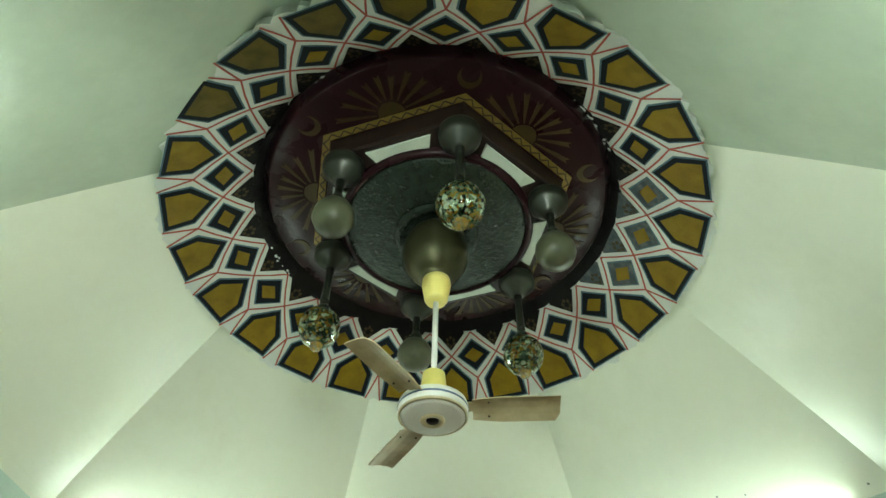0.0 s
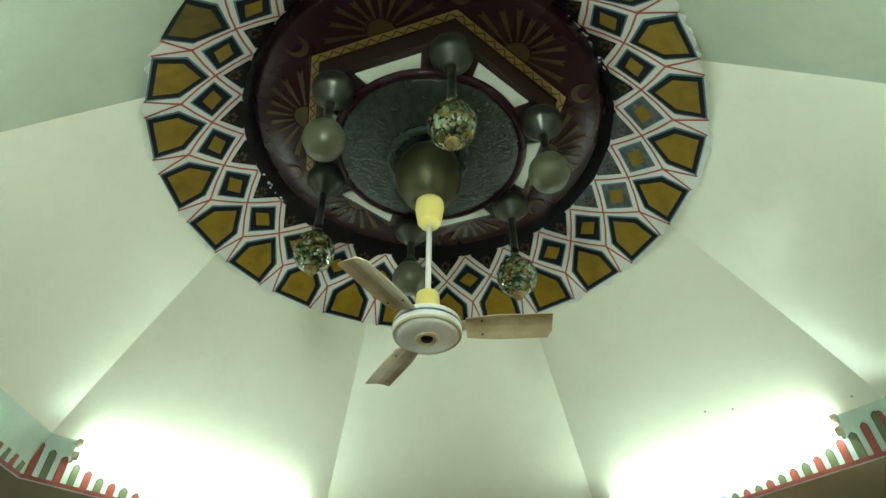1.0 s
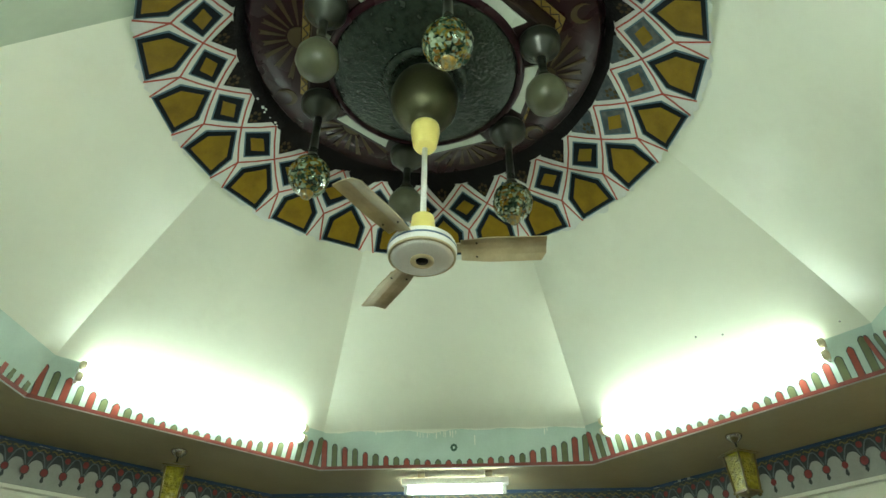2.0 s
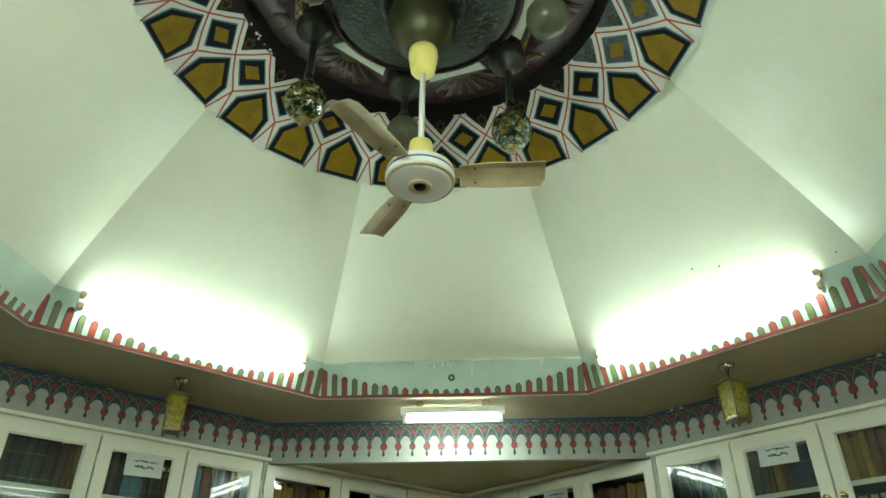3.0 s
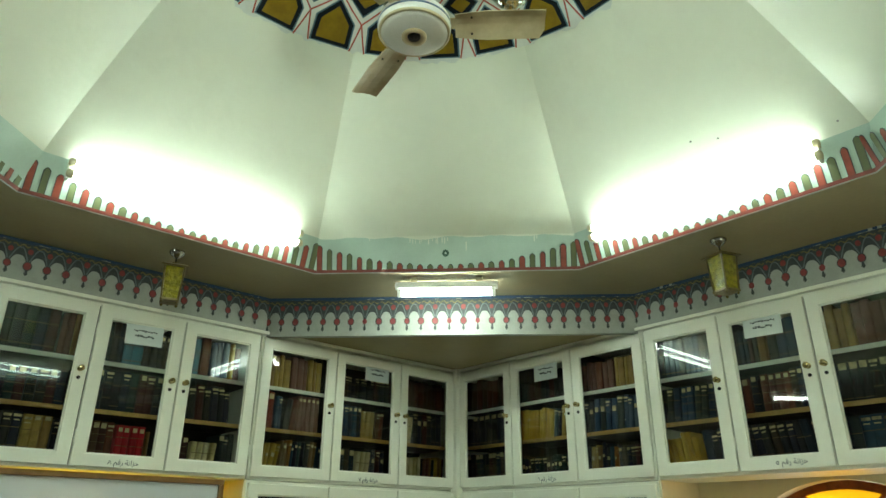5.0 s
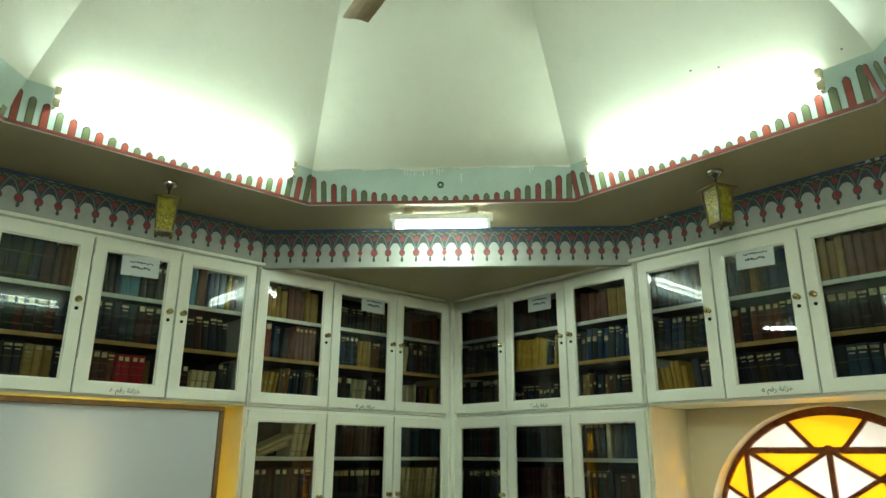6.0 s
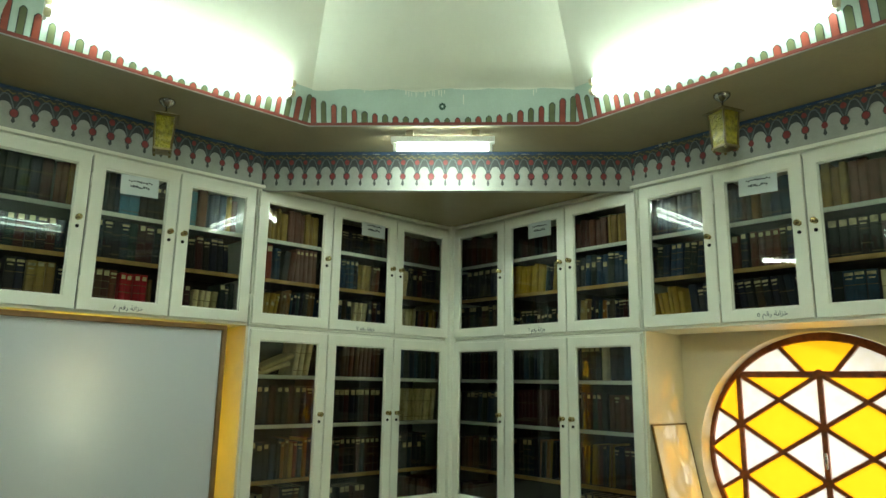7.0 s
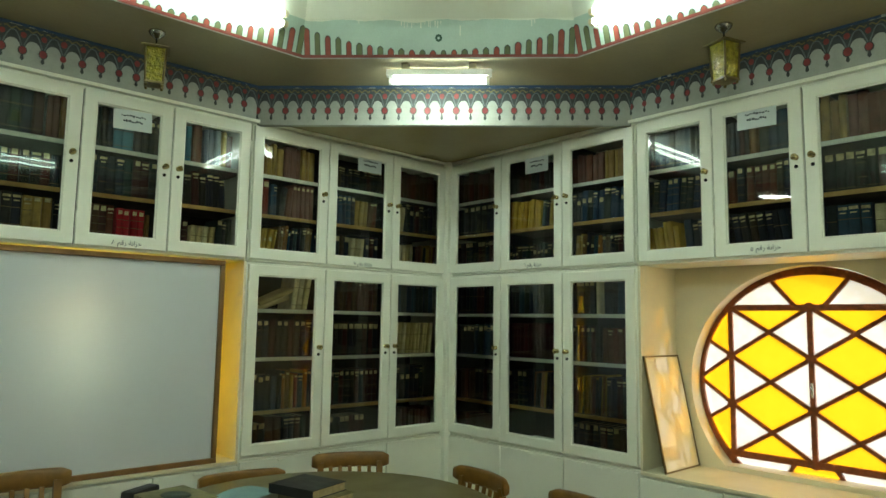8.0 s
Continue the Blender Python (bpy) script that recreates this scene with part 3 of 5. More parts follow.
def tube_lamp(label, deg, dist, z, length, face_down, group, lit):
    o, t, n = side_frame(deg, dist)
    m = Matrix.Translation(o + Vector((0, 0, z))) @ Matrix((t, -n, (0, 0, 1))).transposed().to_4x4()
    root = thing("fluorescent_lamp", label, "lamp", group, m=m)
    h = length / 2
    if face_down:
        part("housing", box(-h - 0.026, h + 0.026, -0.021, 0.021, 0.020, 0.058, 0.006), WHITE_METAL, root)
        for x in (-h * 0.7, h * 0.7):
            part("mount", box(x - 0.02, x + 0.02, -0.018, 0.018, 0.0585, 0.0918, 0.002), SOFFIT, root)
        part("tube", rod((-h + 0.01, 0, -0.007), (h - 0.01, 0, -0.007), 0.016), lit, root, "unlit white tube" if lit is DEAD_TUBE else "lit white tube")
        for x in (-h, h):
            part("holder", box(x - 0.012, x + 0.012, -0.013, 0.013, -0.026, 0.024, 0.003), WHITE_METAL, root)
    else:
        part("housing", box(-h + 0.06, h - 0.06, -0.052, -0.030, -0.015, 0.015, 0.004), WHITE_METAL, root)
        for zt in (0.028, -0.028):
            part("tube", rod((-h + 0.01, 0, zt), (h - 0.01, 0, zt), 0.010 if lit is OLD_TUBE else 0.016), lit, root, "lit white tube")
        for x in (-h, h):
            part("end_plate", box(x - 0.012, x + 0.002, -0.052, -0.020, -0.045, 0.045, 0.003), WHITE_METAL, root)
            for zt in (0.028, -0.028):
                part("holder", lathe([(0.018, -0.012), (0.020, -0.008), (0.020, 0.010), (0.012, 0.016), (0.001, 0.017)], 16), LAMP_CREAM, root, "cream lamp holder", pose(x, 0, zt, 0, 90 if x > 0 else -90, 0))
                part("arm", rod((x, -0.045, zt), (x, -0.012, zt), 0.006, 8), LAMP_CREAM, root)
    return root


for d in (0, 90, 180, 270):
    tube_lamp("lit fluorescent tube on the dome's foot band", d, OCT - (0.095 if d < 100 else 0.072), 3.135, 1.16, False, "tubes round the dome", TUBE if d < 100 else OLD_TUBE)
# the lamp at 225 is added out of view, as strong fill for the cabinets
for d, lit in ((45, CORNER_TUBE), (135, CORNER_TUBE), (225, FILL_TUBE), (315, DEAD_TUBE)):
    tube_lamp("short fluorescent lamp under the corner soffit, unlit" if d == 315 else "short lit fluorescent lamp under the corner soffit", d, 1.90, Z_SOFFIT - 0.092, 0.535, True, "lamps under the soffit", lit)

# ---- crown ring of the dome ----
RING_IN, RING_OUT = (0.79, 4.125), (1.11, 3.895)


def ring_point(r, deg, lift=0.0):
    """A point on the painted cone; lift brings it down towards the room."""
    k = (r - RING_IN[0]) / (RING_OUT[0] - RING_IN[0])
    z = RING_IN[1] + (RING_OUT[1] - RING_IN[1]) * k
    a = math.radians(deg)
    r = (r - 0.58 * lift) * 0.992
    return Vector((r * math.cos(a) - 0.022, r * math.sin(a) - 0.007, z - 0.81 * lift))


ring = thing("painted_ring", "painted geometric ring of gold pentagons round the crown", "painted ornament", kind="structure")
bm = bmesh.new()
N = 288
rnd = random.Random(4)
inner = [bm.verts.new(ring_point(0.70, 360 * i / N)) for i in range(N)]
outer = [bm.verts.new(ring_point(1.118 + rnd.uniform(-0.011, 0.011) + 0.006 * math.cos(math.radians(8 * 360 * i / N)), 360 * i / N, 0.0)) for i in range(N)]
for i in range(N):
    bm.faces.new((inner[i], inner[(i + 1) % N], outer[(i + 1) % N], outer[i]))
rim = [bm.verts.new(v.co + Vector((0, 0, 0.13))) for v in outer]
for i in range(N):
    bm.faces.new((outer[i], outer[(i + 1) % N], rim[(i + 1) % N], rim[i]))
bmesh.ops.recalc_face_normals(bm, faces=bm.faces)
part("white_ground", bm, RING_WHITE, ring, "white painted ground")
A0 = 6.5


def flat_piece(pts, lift, bm, shrink=1.0, inset=0.0):
    """A painted piece from (radius, degrees) corners, drawn in towards its middle."""
    cr = sum(p[0] for p in pts) / len(pts)
    ca = sum(p[1] for p in pts) / len(pts)
    out = []
    for r, a in pts:
        dr, da = r - cr, (a - ca)
        d = math.hypot(dr, math.radians(da) * cr)
        k = max(0.1, (d - inset) / d)
        out.append((cr + dr * k, ca + da * k))
    lo = [bm.verts.new(ring_point(r, a, lift)) for r, a in out]
    hi = [bm.verts.new(ring_point(r, a, lift + 0.001)) for r, a in out]
    bm.faces.new(lo)
    bm.faces.new(hi[::-1])
    for i in range(len(out)):
        j = (i + 1) % len(out)
        bm.faces.new((lo[i], lo[j], hi[j], hi[i]))


dim = bmesh.new()
for k in range(24):
    a = A0 + 15 * k
    jit = rnd.uniform(-0.25, 0.25)
    penta = [(1.112, a + 2.1), (1.112, a + 12.9), (1.005, a + 13.3), (0.915, a + 7.5 + jit), (1.005, a + 1.7)]
    diam = [(1.0, a), (0.9, a - 7.5), (0.8, a), (0.9, a + 7.5)]
    low = [(0.9, a + 7.5), (0.80, a + 0.3), (0.70, a + 7.5), (0.80, a + 14.7)]
    sooty, faded = 170 < a % 360 < 225, 306 < a % 360 < 345
    b1, b2, b3, b4 = bmesh.new(), bmesh.new(), bmesh.new(), bmesh.new()
    part("blue_edge", (flat_piece(penta, 0.0035, b1, inset=0.002), b1)[1], STEEL_BLUE, ring)
    part("navy_edge", (flat_piece(penta, 0.0055, b2, inset=0.010), b2)[1], NAVY, ring)
    part("gold_pentagon", (flat_piece(penta, 0.0075, b3, inset=0.034), b3)[1], SOOTY_GOLD if sooty else GOLD, ring, "soot-darkened gold pentagon" if sooty else "dull gold pentagon")
    part("blue_diamond", (flat_piece(diam, 0.0035, b4, inset=0.028), b4)[1], STEEL_BLUE, ring)
    b1, b2 = bmesh.new(), bmesh.new()
    part("navy_diamond", (flat_piece(diam, 0.0055, b1, inset=0.036), b1)[1], FADED_NAVY if faded else NAVY, ring)
    part("gold_diamond", (flat_piece(diam, 0.0075, b2, inset=0.068), b2)[1], GOLD, ring)
    b5 = bmesh.new()
    flat_piece(low, 0.0035, b5, inset=0.026)
    part("dark_diamond", b5, FADED_NAVY if faded else SOOT, ring)
    b6 = bmesh.new()
    for j in range(6):
        t2 = math.radians(60 * j)
        fr, fa = 0.836 + 0.019 * math.cos(t2), a + 7.5 + math.degrees(0.019 * math.sin(t2) / 0.836)
        flat_piece([(fr + 0.0085 * math.cos(t3), fa + math.degrees(0.0085 * math.sin(t3) / 0.836)) for t3 in [math.radians(72 * q3) for q3 in range(5)]], 0.0055, b6)
    part("painted_flower", b6, LEAF_GOLD, ring, "faded gold painted flower")
    flat_piece([(0.796, a - 0.2), (0.70, a - 0.2), (0.70, a + 14.8), (0.796, a + 14.8)], 0.003, dim, inset=0.0)
part("sooty_edge", dim, SOOT, ring, "sooty dark inner edge")
lines = bmesh.new()
for k in range(24):
    a = A0 + 15 * k
    for r0, a0, r1, a1 in ((1.115, a - 2.0, 1.0, a), (1.115, a + 2.0, 1.0, a), (1.0, a, 0.8, a + 15), (1.0, a, 0.8, a - 15)):
        steps = 4
        for i in range(steps):
            u, v = i / steps, (i + 1) / steps
            p, q2 = ring_point(r0 + (r1 - r0) * u, a0 + (a1 - a0) * u, 0.003), ring_point(r0 + (r1 - r0) * v, a0 + (a1 - a0) * v, 0.003)
            nn = Vector((-0.58 * math.cos(math.radians(a)), -0.58 * math.sin(math.radians(a)), -0.81))
            bar(p, q2, 0.0075, 0.001, nn, lines)
part("red_lines", lines, RED_LINE, ring, "thin red painted lines")
bm = lathe([(0.80, 4.116), (0.788, 4.117), (0.772, 4.126), (0.76, 4.14), (0.752, 4.16), (0.75, 4.2)], 96, caps=False)
for v in bm.verts:
    a = math.atan2(v.co.y, v.co.x)
    v.co.z += 0.005 * math.sin(a * 24) * (v.co.to_2d().length > 0.76)
    v.co.x *= 1 + 0.009 * math.sin(a * 24 + 0.8)
    v.co.y *= 1 + 0.009 * math.sin(a * 24 + 0.8)
part("sooty_rim", bm, SOOT, ring, "soot-black carved rim with flaking paint")

# pale flakes where the paint has come off the rim
rf = random.Random(31)
for mid, spread_deg, count in ((229, 14, 22), (281, 12, 20), (118, 9, 9), (200, 30, 8)):
    for i in range(count):
        fa, fr = mid + rf.gauss(0, spread_deg / 2), rf.uniform(0.785, 0.80)
        size = rf.uniform(0.003, 0.009)
        bm = bmesh.new()
        flat_piece([(fr + size * rf.uniform(0.4, 1.0) * math.cos(t2), fa + math.degrees(size * rf.uniform(0.5, 1.5) * math.sin(t2) / 0.79)) for t2 in [math.radians(60 * j) for j in range(6)]], 0.012, bm)
        part("paint_flake", bm, RING_WHITE, ring, "pale flake of bare plaster")

# ---- chandelier: maroon disc, hexagon, brass tray, six lamps ----
CROWN = Matrix.Translation((-0.051, -0.0627, 0.0785)) @ Matrix.Scale(0.957, 4)
CX, CY = -0.018, -0.008
chand = thing("chandelier", "dark maroon disc chandelier with brass tray and six lamps", "chandelier", m=CROWN @ pose(CX, CY, 0))
part("disc", lathe([(0.795, 4.31), (0.740, 4.175), (0.736, 4.160), (0.728, 4.1525), (0.60, 4.1525), (0.001, 4.1525)], 96), MAROON, chand, "maroon lacquered disc")


def hexp(r, k, off=0.0):
    a = math.radians(60 * k + off)
    return (r * math.cos(a), r * math.sin(a))


bm = bmesh.new()
for k in range(6):
    p0, p1, p2, p3 = hexp(0.600, k), hexp(0.600, k + 1), hexp(0.566, k + 1), hexp(0.566, k)
    prism([(*p, 4.1485) for p in (p0, p1, p2, p3)], (0, 0, 0.003), bm)
part("hexagon_border", bm, BORDER_GOLD, chand, "dark gold zigzag hexagonal border")
bm = bmesh.new()
for k in range(6):
    p0, p1 = Vector((*hexp(0.583, k), 4.1465)), Vector((*hexp(0.583, k + 1), 4.1465))
    d = (p1 - p0).normalized()
    nrm = d.cross(Vector((0, 0, 1)))
    cnt = 22
    for i in range(cnt):
        a, b2 = p0.lerp(p1, i / cnt), p0.lerp(p1, (i + 1) / cnt)
        sg = 0.011 if i % 2 else -0.011
        bar(a + nrm * sg, b2 - nrm * sg, 0.005, 0.0015, (0, 0, -1), bm)
part("zigzag", bm, DARK_WOOD, chand, "dark zigzag line")
bm = bmesh.new()
rings = [[bm.verts.new((*hexp(r, k), z)) for k in range(6)] for r, z in ((0.556, 4.166), (0.552, 4.06), (0.545, 4.05))]
for a, c in zip(rings, rings[1:]):
    for k in range(6):
        bm.faces.new((a[k], a[(k + 1) % 6], c[(k + 1) % 6], c[k]))
bm.faces.new(rings[-1][::-1])
part("hexagon_board", bm, DARK_WOOD, chand, "dark brown hexagonal board")
for k in range(6):
    rays = []
    mid = 60 * k + 30
    for i in range(9):
        a = math.radians(-80 + 20 * i)
        base = Vector((0.525 * math.cos(math.radians(mid)), 0.525 * math.sin(math.radians(mid)), 4.150))
        u = Vector((math.cos(math.radians(mid)), math.sin(math.radians(mid)), 0))
        v = Vector((-u.y, u.x, 0))
        d = u * math.cos(a) + v * math.sin(a)
        s = Vector((-d.y, d.x, 0))
        ln = (0.172 + 0.06 * abs(math.sin(a)) ** 2) * (1.0 if i % 2 == 0 else 0.93)
        p0, p1 = base + d * 0.062, base + d * ln
        prism([p0 - s * 0.003, p1 - s * 0.012, p1 - d * 0.012, p1 + s * 0.012, p0 + s * 0.003], (0, 0, -0.002), rays.append(bmesh.new()) or rays[-1])
    bm = bmesh.new()
    pts = [base + (u * math.cos(t2) + v * math.sin(t2)) * 0.055 for t2 in [math.radians(-90 + 15 * j) for j in range(13)]]
    prism(pts, (0, 0, -0.002), bm)
    half_sun = part("gold_sun", bm, LEAF_GOLD, chand, "faded gold half sun")
    for b7 in rays:
        part("ray", b7, LEAF_GOLD, half_sun)
    bm = bmesh.new()
    c = Vector((*hexp(0.668, k), 4.150))
    cres = []
    for j in range(13):
        t2 = math.radians(-140 + 280 * j / 12 + 60 * k + 180)
        cres.append(c + Vector((math.cos(t2), math.sin(t2), 0)) * 0.047)
    for j in range(12, -1, -1):
        t2 = math.radians(-125 + 250 * j / 12 + 60 * k + 180)
        cres.append(c + Vector((*hexp(0.016, k), 0)) + Vector((math.cos(t2), math.sin(t2), 0)) * 0.037)
    for j in range(12):
        prism([cres[j], cres[j + 1], cres[24 - j], cres[25 - j]], (0, 0, -0.002), bm)
    bmesh.ops.remove_doubles(bm, verts=bm.verts, dist=0.0002)
    part("gold_crescent", bm, LEAF_GOLD, chand, "faded gold crescent")
for k in range(6):
    mid = math.radians(60 * k + 30)
    u, v = Vector((math.cos(mid), math.sin(mid), 0)), Vector((-math.sin(mid), math.cos(mid), 0))
    outerp = [u * 0.452 + v * s for s in (-0.135, 0.135)]
    innerp = []
    for j in range(9):
        t2 = math.radians(15.5 - 31 * j / 8)
        innerp.append((u * math.cos(t2) + v * math.sin(t2)) * 0.408)
    part("milky_panel", prism([p + Vector((0, 0, 4.042)) for p in outerp + innerp][::-1], (0, 0, 0.008)), PANEL_WHITE, chand, "milky white glass panel")
part("tray_rim", lathe([(0.412, 4.05), (0.412, 4.03), (0.398, 4.02), (0.385, 4.018), (0.380, 4.045)], 80, caps=False), MAROON, chand, "maroon studded tray rim")
part("tray", lathe([(0.385, 4.045), (0.382, 4.030), (0.372, 4.018), (0.35, 4.012), (0.30, 4.008), (0.24, 4.002), (0.18, 3.996), (0.001, 3.994)], 80), BRASS, chand, "engraved dark brass tray")
part("collar", lathe([(0.178, 3.998), (0.178, 3.984), (0.165, 3.974), (0.14, 3.974), (0.12, 3.99)], 64), BRASS, chand, "dark brass collar")
for k in range(8):
    bm = bmesh.new()
    a = math.pi * k / 4 + 0.3
    bmesh.ops.create_icosphere(bm, subdivisions=1, radius=0.007, matrix=Matrix.Translation((0.155 * math.cos(a), 0.155 * math.sin(a), 3.973)))
    part("bolt", bm, SOOT, chand)
part("bowl", lathe([(0.06, 4.0), (0.105, 3.985), (0.122, 3.955), (0.134, 3.91), (0.136, 3.87), (0.126, 3.82), (0.10, 3.775), (0.07, 3.745), (0.05, 3.735), (0.052, 3.72), (0.046, 3.705), (0.001, 3.70)], 56), BOWL, chand, "tarnished brass bowl")


def crystal_ball(seed):
    """A cut-glass globe with many small facets and a finial."""
    bm = bmesh.new()
    bmesh.ops.create_icosphere(bm, subdivisions=3, radius=0.084)
    r2 = random.Random(seed)
    for v in bm.verts:
        v.co *= 1 + r2.uniform(-0.035, 0.02)
        v.co.z *= 1.08
    return bm


CRYSTAL = bpy.data.materials.new("cut_crystal")
CRYSTAL.use_nodes = True
cb = CRYSTAL.node_tree.nodes["Principled BSDF"]
cb.inputs["Base Color"].default_value = (0.66, 0.80, 0.64, 1)
cb.inputs["Roughness"].default_value = 0.03
cb.inputs["Transmission Weight"].default_value = 1.0
cb.inputs["IOR"].default_value = 1.5
CRYSTAL_IN = material("amber_bulb", (0.42, 0.26, 0.05), 0.12, metal=0.35, spread=0.4, scale=60, second=(0.16, 0.26, 0.20), bump=1.0)
MOSAIC = material("mosaic_chips", (0.05, 0.05, 0.05), 0.22, spread=0.05, scale=30, gloss=0.6, palette=[(0.40, 0.25, 0.04), (0.03, 0.06, 0.04), (0.62, 0.66, 0.54), (0.02, 0.03, 0.02), (0.22, 0.25, 0.14), (0.34, 0.16, 0.03), (0.05, 0.09, 0.06), (0.45, 0.48, 0.36)], random_by="island")
GLOBE = material("smoky_globe", (0.085, 0.092, 0.052), 0.36, spread=0.16, scale=22, gloss=0.35, bump=0.03)
for k in range(6):
    a = math.radians(60 * k)
    x, y = 0.485 * math.cos(a), 0.485 * math.sin(a)
    crystal = k in (0, 2, 4)
    rose = part("rosette", lathe([(0.082, 4.05), (0.084, 4.035), (0.076, 4.022), (0.080, 4.010), (0.066, 3.995), (0.045, 3.975), (0.034, 3.955), (0.022, 3.945), (0.001, 3.945)], 36), CUP_BRASS, chand, "dark brass ceiling cup", pose(x, y, 0))
    zb = 3.615 if crystal else 3.735
    part("stem", lathe([(0.018, 3.95), (0.015, 3.88), (0.019, zb + 0.115), (0.030, zb + 0.10), (0.034, zb + 0.075), (0.02, zb + 0.06)], 20), CUP_BRASS, chand, "", pose(x, y, 0))
    if crystal:
        ball = part("crystal_globe", crystal_ball(k + 1), CRYSTAL, chand, "cut-glass crystal globe", pose(x, y, zb))
        chips = bmesh.new()
        bmesh.ops.create_icosphere(chips, subdivisions=4, radius=0.066)
        rc = random.Random(k + 40)
        for v in chips.verts:
            v.co *= 1 + rc.uniform(-0.07, 0.05)
        bmesh.ops.split_edges(chips, edges=[e for e in chips.edges if rc.random() < 0.66])
        part("mosaic", chips, MOSAIC, ball, "mosaic of gold, white and green chips")
        part("finial", lathe([(0.022, -0.078), (0.028, -0.092), (0.018, -0.110), (0.001, -0.115)], 16), CRYSTAL_IN, ball)
    else:
        part("globe", lathe([(0.034, 0.073), (0.057, 0.056), (0.075, 0.022), (0.078, -0.012), (0.064, -0.049), (0.036, -0.071), (0.001, -0.078)], 32), GLOBE, chand, "smoky plain globe", pose(x, y, zb))

# ---- ceiling fan ----
fan = thing("ceiling_fan", "old white three-blade ceiling fan with yellowed cups", "ceiling fan", m=CROWN @ pose(-0.022, -0.024, 0))
part("upper_cup", lathe([(0.036, 3.722), (0.054, 3.712), (0.056, 3.685), (0.045, 3.612), (0.038, 3.600), (0.010, 3.596)], 32), YELLOW_PLASTIC, fan, "yellowed plastic canopy cup")
part("rod", rod((0, 0, 3.60), (0, 0, 3.20), 0.0105, 18), WHITE_METAL, fan, "white fan rod")
part("lower_cup", lathe([(0.030, 3.272), (0.039, 3.264), (0.047, 3.175), (0.048, 3.15)], 32), YELLOW_PLASTIC, fan, "yellowed plastic cup")
part("motor", lathe([(0.05, 3.160), (0.095, 3.155), (0.112, 3.146), (0.116, 3.134), (0.116, 3.108), (0.112, 3.098), (0.100, 3.096)], 56), WHITE_METAL, fan, "white enamelled motor housing")
part("blue_stripe", lathe([(0.1165, 3.127), (0.1175, 3.125), (0.1175, 3.121), (0.1165, 3.119)], 56, caps=False), FAN_BLUE, fan, "thin blue stripe")
part("base_plate", lathe([(0.107, 3.100), (0.106, 3.094), (0.09, 3.088), (0.04, 3.084), (0.001, 3.083)], 56), GREY_DISC, fan, "grey-white base plate")
part("plate_trim", lathe([(0.114, 3.101), (0.114, 3.095), (0.107, 3.092), (0.105, 3.096)], 56, caps=False), DUSTY, fan, "tan trim ring")
part("hub_ring", lathe([(0.040, 3.086), (0.040, 3.078), (0.028, 3.076), (0.022, 3.082)], 32, caps=False), DUSTY, fan, "brown hub ring")
part("hub_cap", lathe([(0.022, 3.086), (0.02, 3.079), (0.001, 3.077)], 24), SOOT, fan, "dark hub cap")
for deg in (-45, -163, 77):
    m = pose(0, 0, 3.118, 0, 0, deg) @ pose(0, 0, 0, -13, 0, 0)
    bm = bmesh.new()
    cols = []
    for i in range(9):
        u = i / 8
        x = 0.130 + (0.414 - 0.130) * u
        w = 0.043 + 0.012 * min(1, u * 3) - 0.003 * u
        sk = 0.012 * u
        cols.append([(x - (0.016 if i == 8 and j == 4 else 0), -w + 2 * w * j / 4 + sk * 0.3, 0.010 * (1 - ((j - 2) / 2) ** 2)) for j in range(5)])
    for z, flip in ((0.0, False), (0.004, True)):
        vs = [[bm.verts.new((x, y, zz + z)) for x, y, zz in c] for c in cols]
        for i in range(8):
            for j in range(4):
                f = (vs[i][j], vs[i + 1][j], vs[i + 1][j + 1], vs[i][j + 1])
                bm.faces.new(f if flip else f[::-1])
        if not flip:
            low_vs = vs
    for i in range(8):
        for j in (0, 4):
            bm.faces.new((low_vs[i][j], low_vs[i + 1][j], vs[i + 1][j], vs[i][j]))
    for j in range(4):
        for i in (0, 8):
            bm.faces.new((low_vs[i][j], low_vs[i][j + 1], vs[i][j + 1], vs[i][j]))
    bmesh.ops.recalc_face_normals(bm, faces=bm.faces)
    blade = part("blade", bm, DUSTY, fan, "dusty beige fan blade", m)
    bm = box(0.105, 0.175, -0.020, 0.020, 0.0135, 0.020, 0.003)
    box(0.165, 0.20, -0.036, 0.036, 0.0145, 0.019, 0.002, bm)
    part("bracket", bm, DUSTY, blade, "dull metal blade bracket")
    for sx, sy in ((0.183, -0.03), (0.183, 0.03)):
        bm = bmesh.new()
        bmesh.ops.create_icosphere(bm, subdivisions=1, radius=0.004, matrix=Matrix.Translation((sx, sy, 0.001)))
        part("screw", bm, SOOT, blade)

NAILS = ((1.600, -0.093, 3.352), (1.624, -0.213, 3.325), (1.665, -0.690, 3.205))
# nail heads and a hook left in the dome's east facet
for x, y, z in NAILS:
    bm = bmesh.new()
    bmesh.ops.create_icosphere(bm, subdivisions=1, radius=0.0055)
    tagged(part("nail", bm, STEEL, m=pose(x, y, z)), "rusty nail head in the dome's paint", "nail", "nails in the dome")

# ---- cabinets ----
STILE, DEPTH = 0.062, 0.36


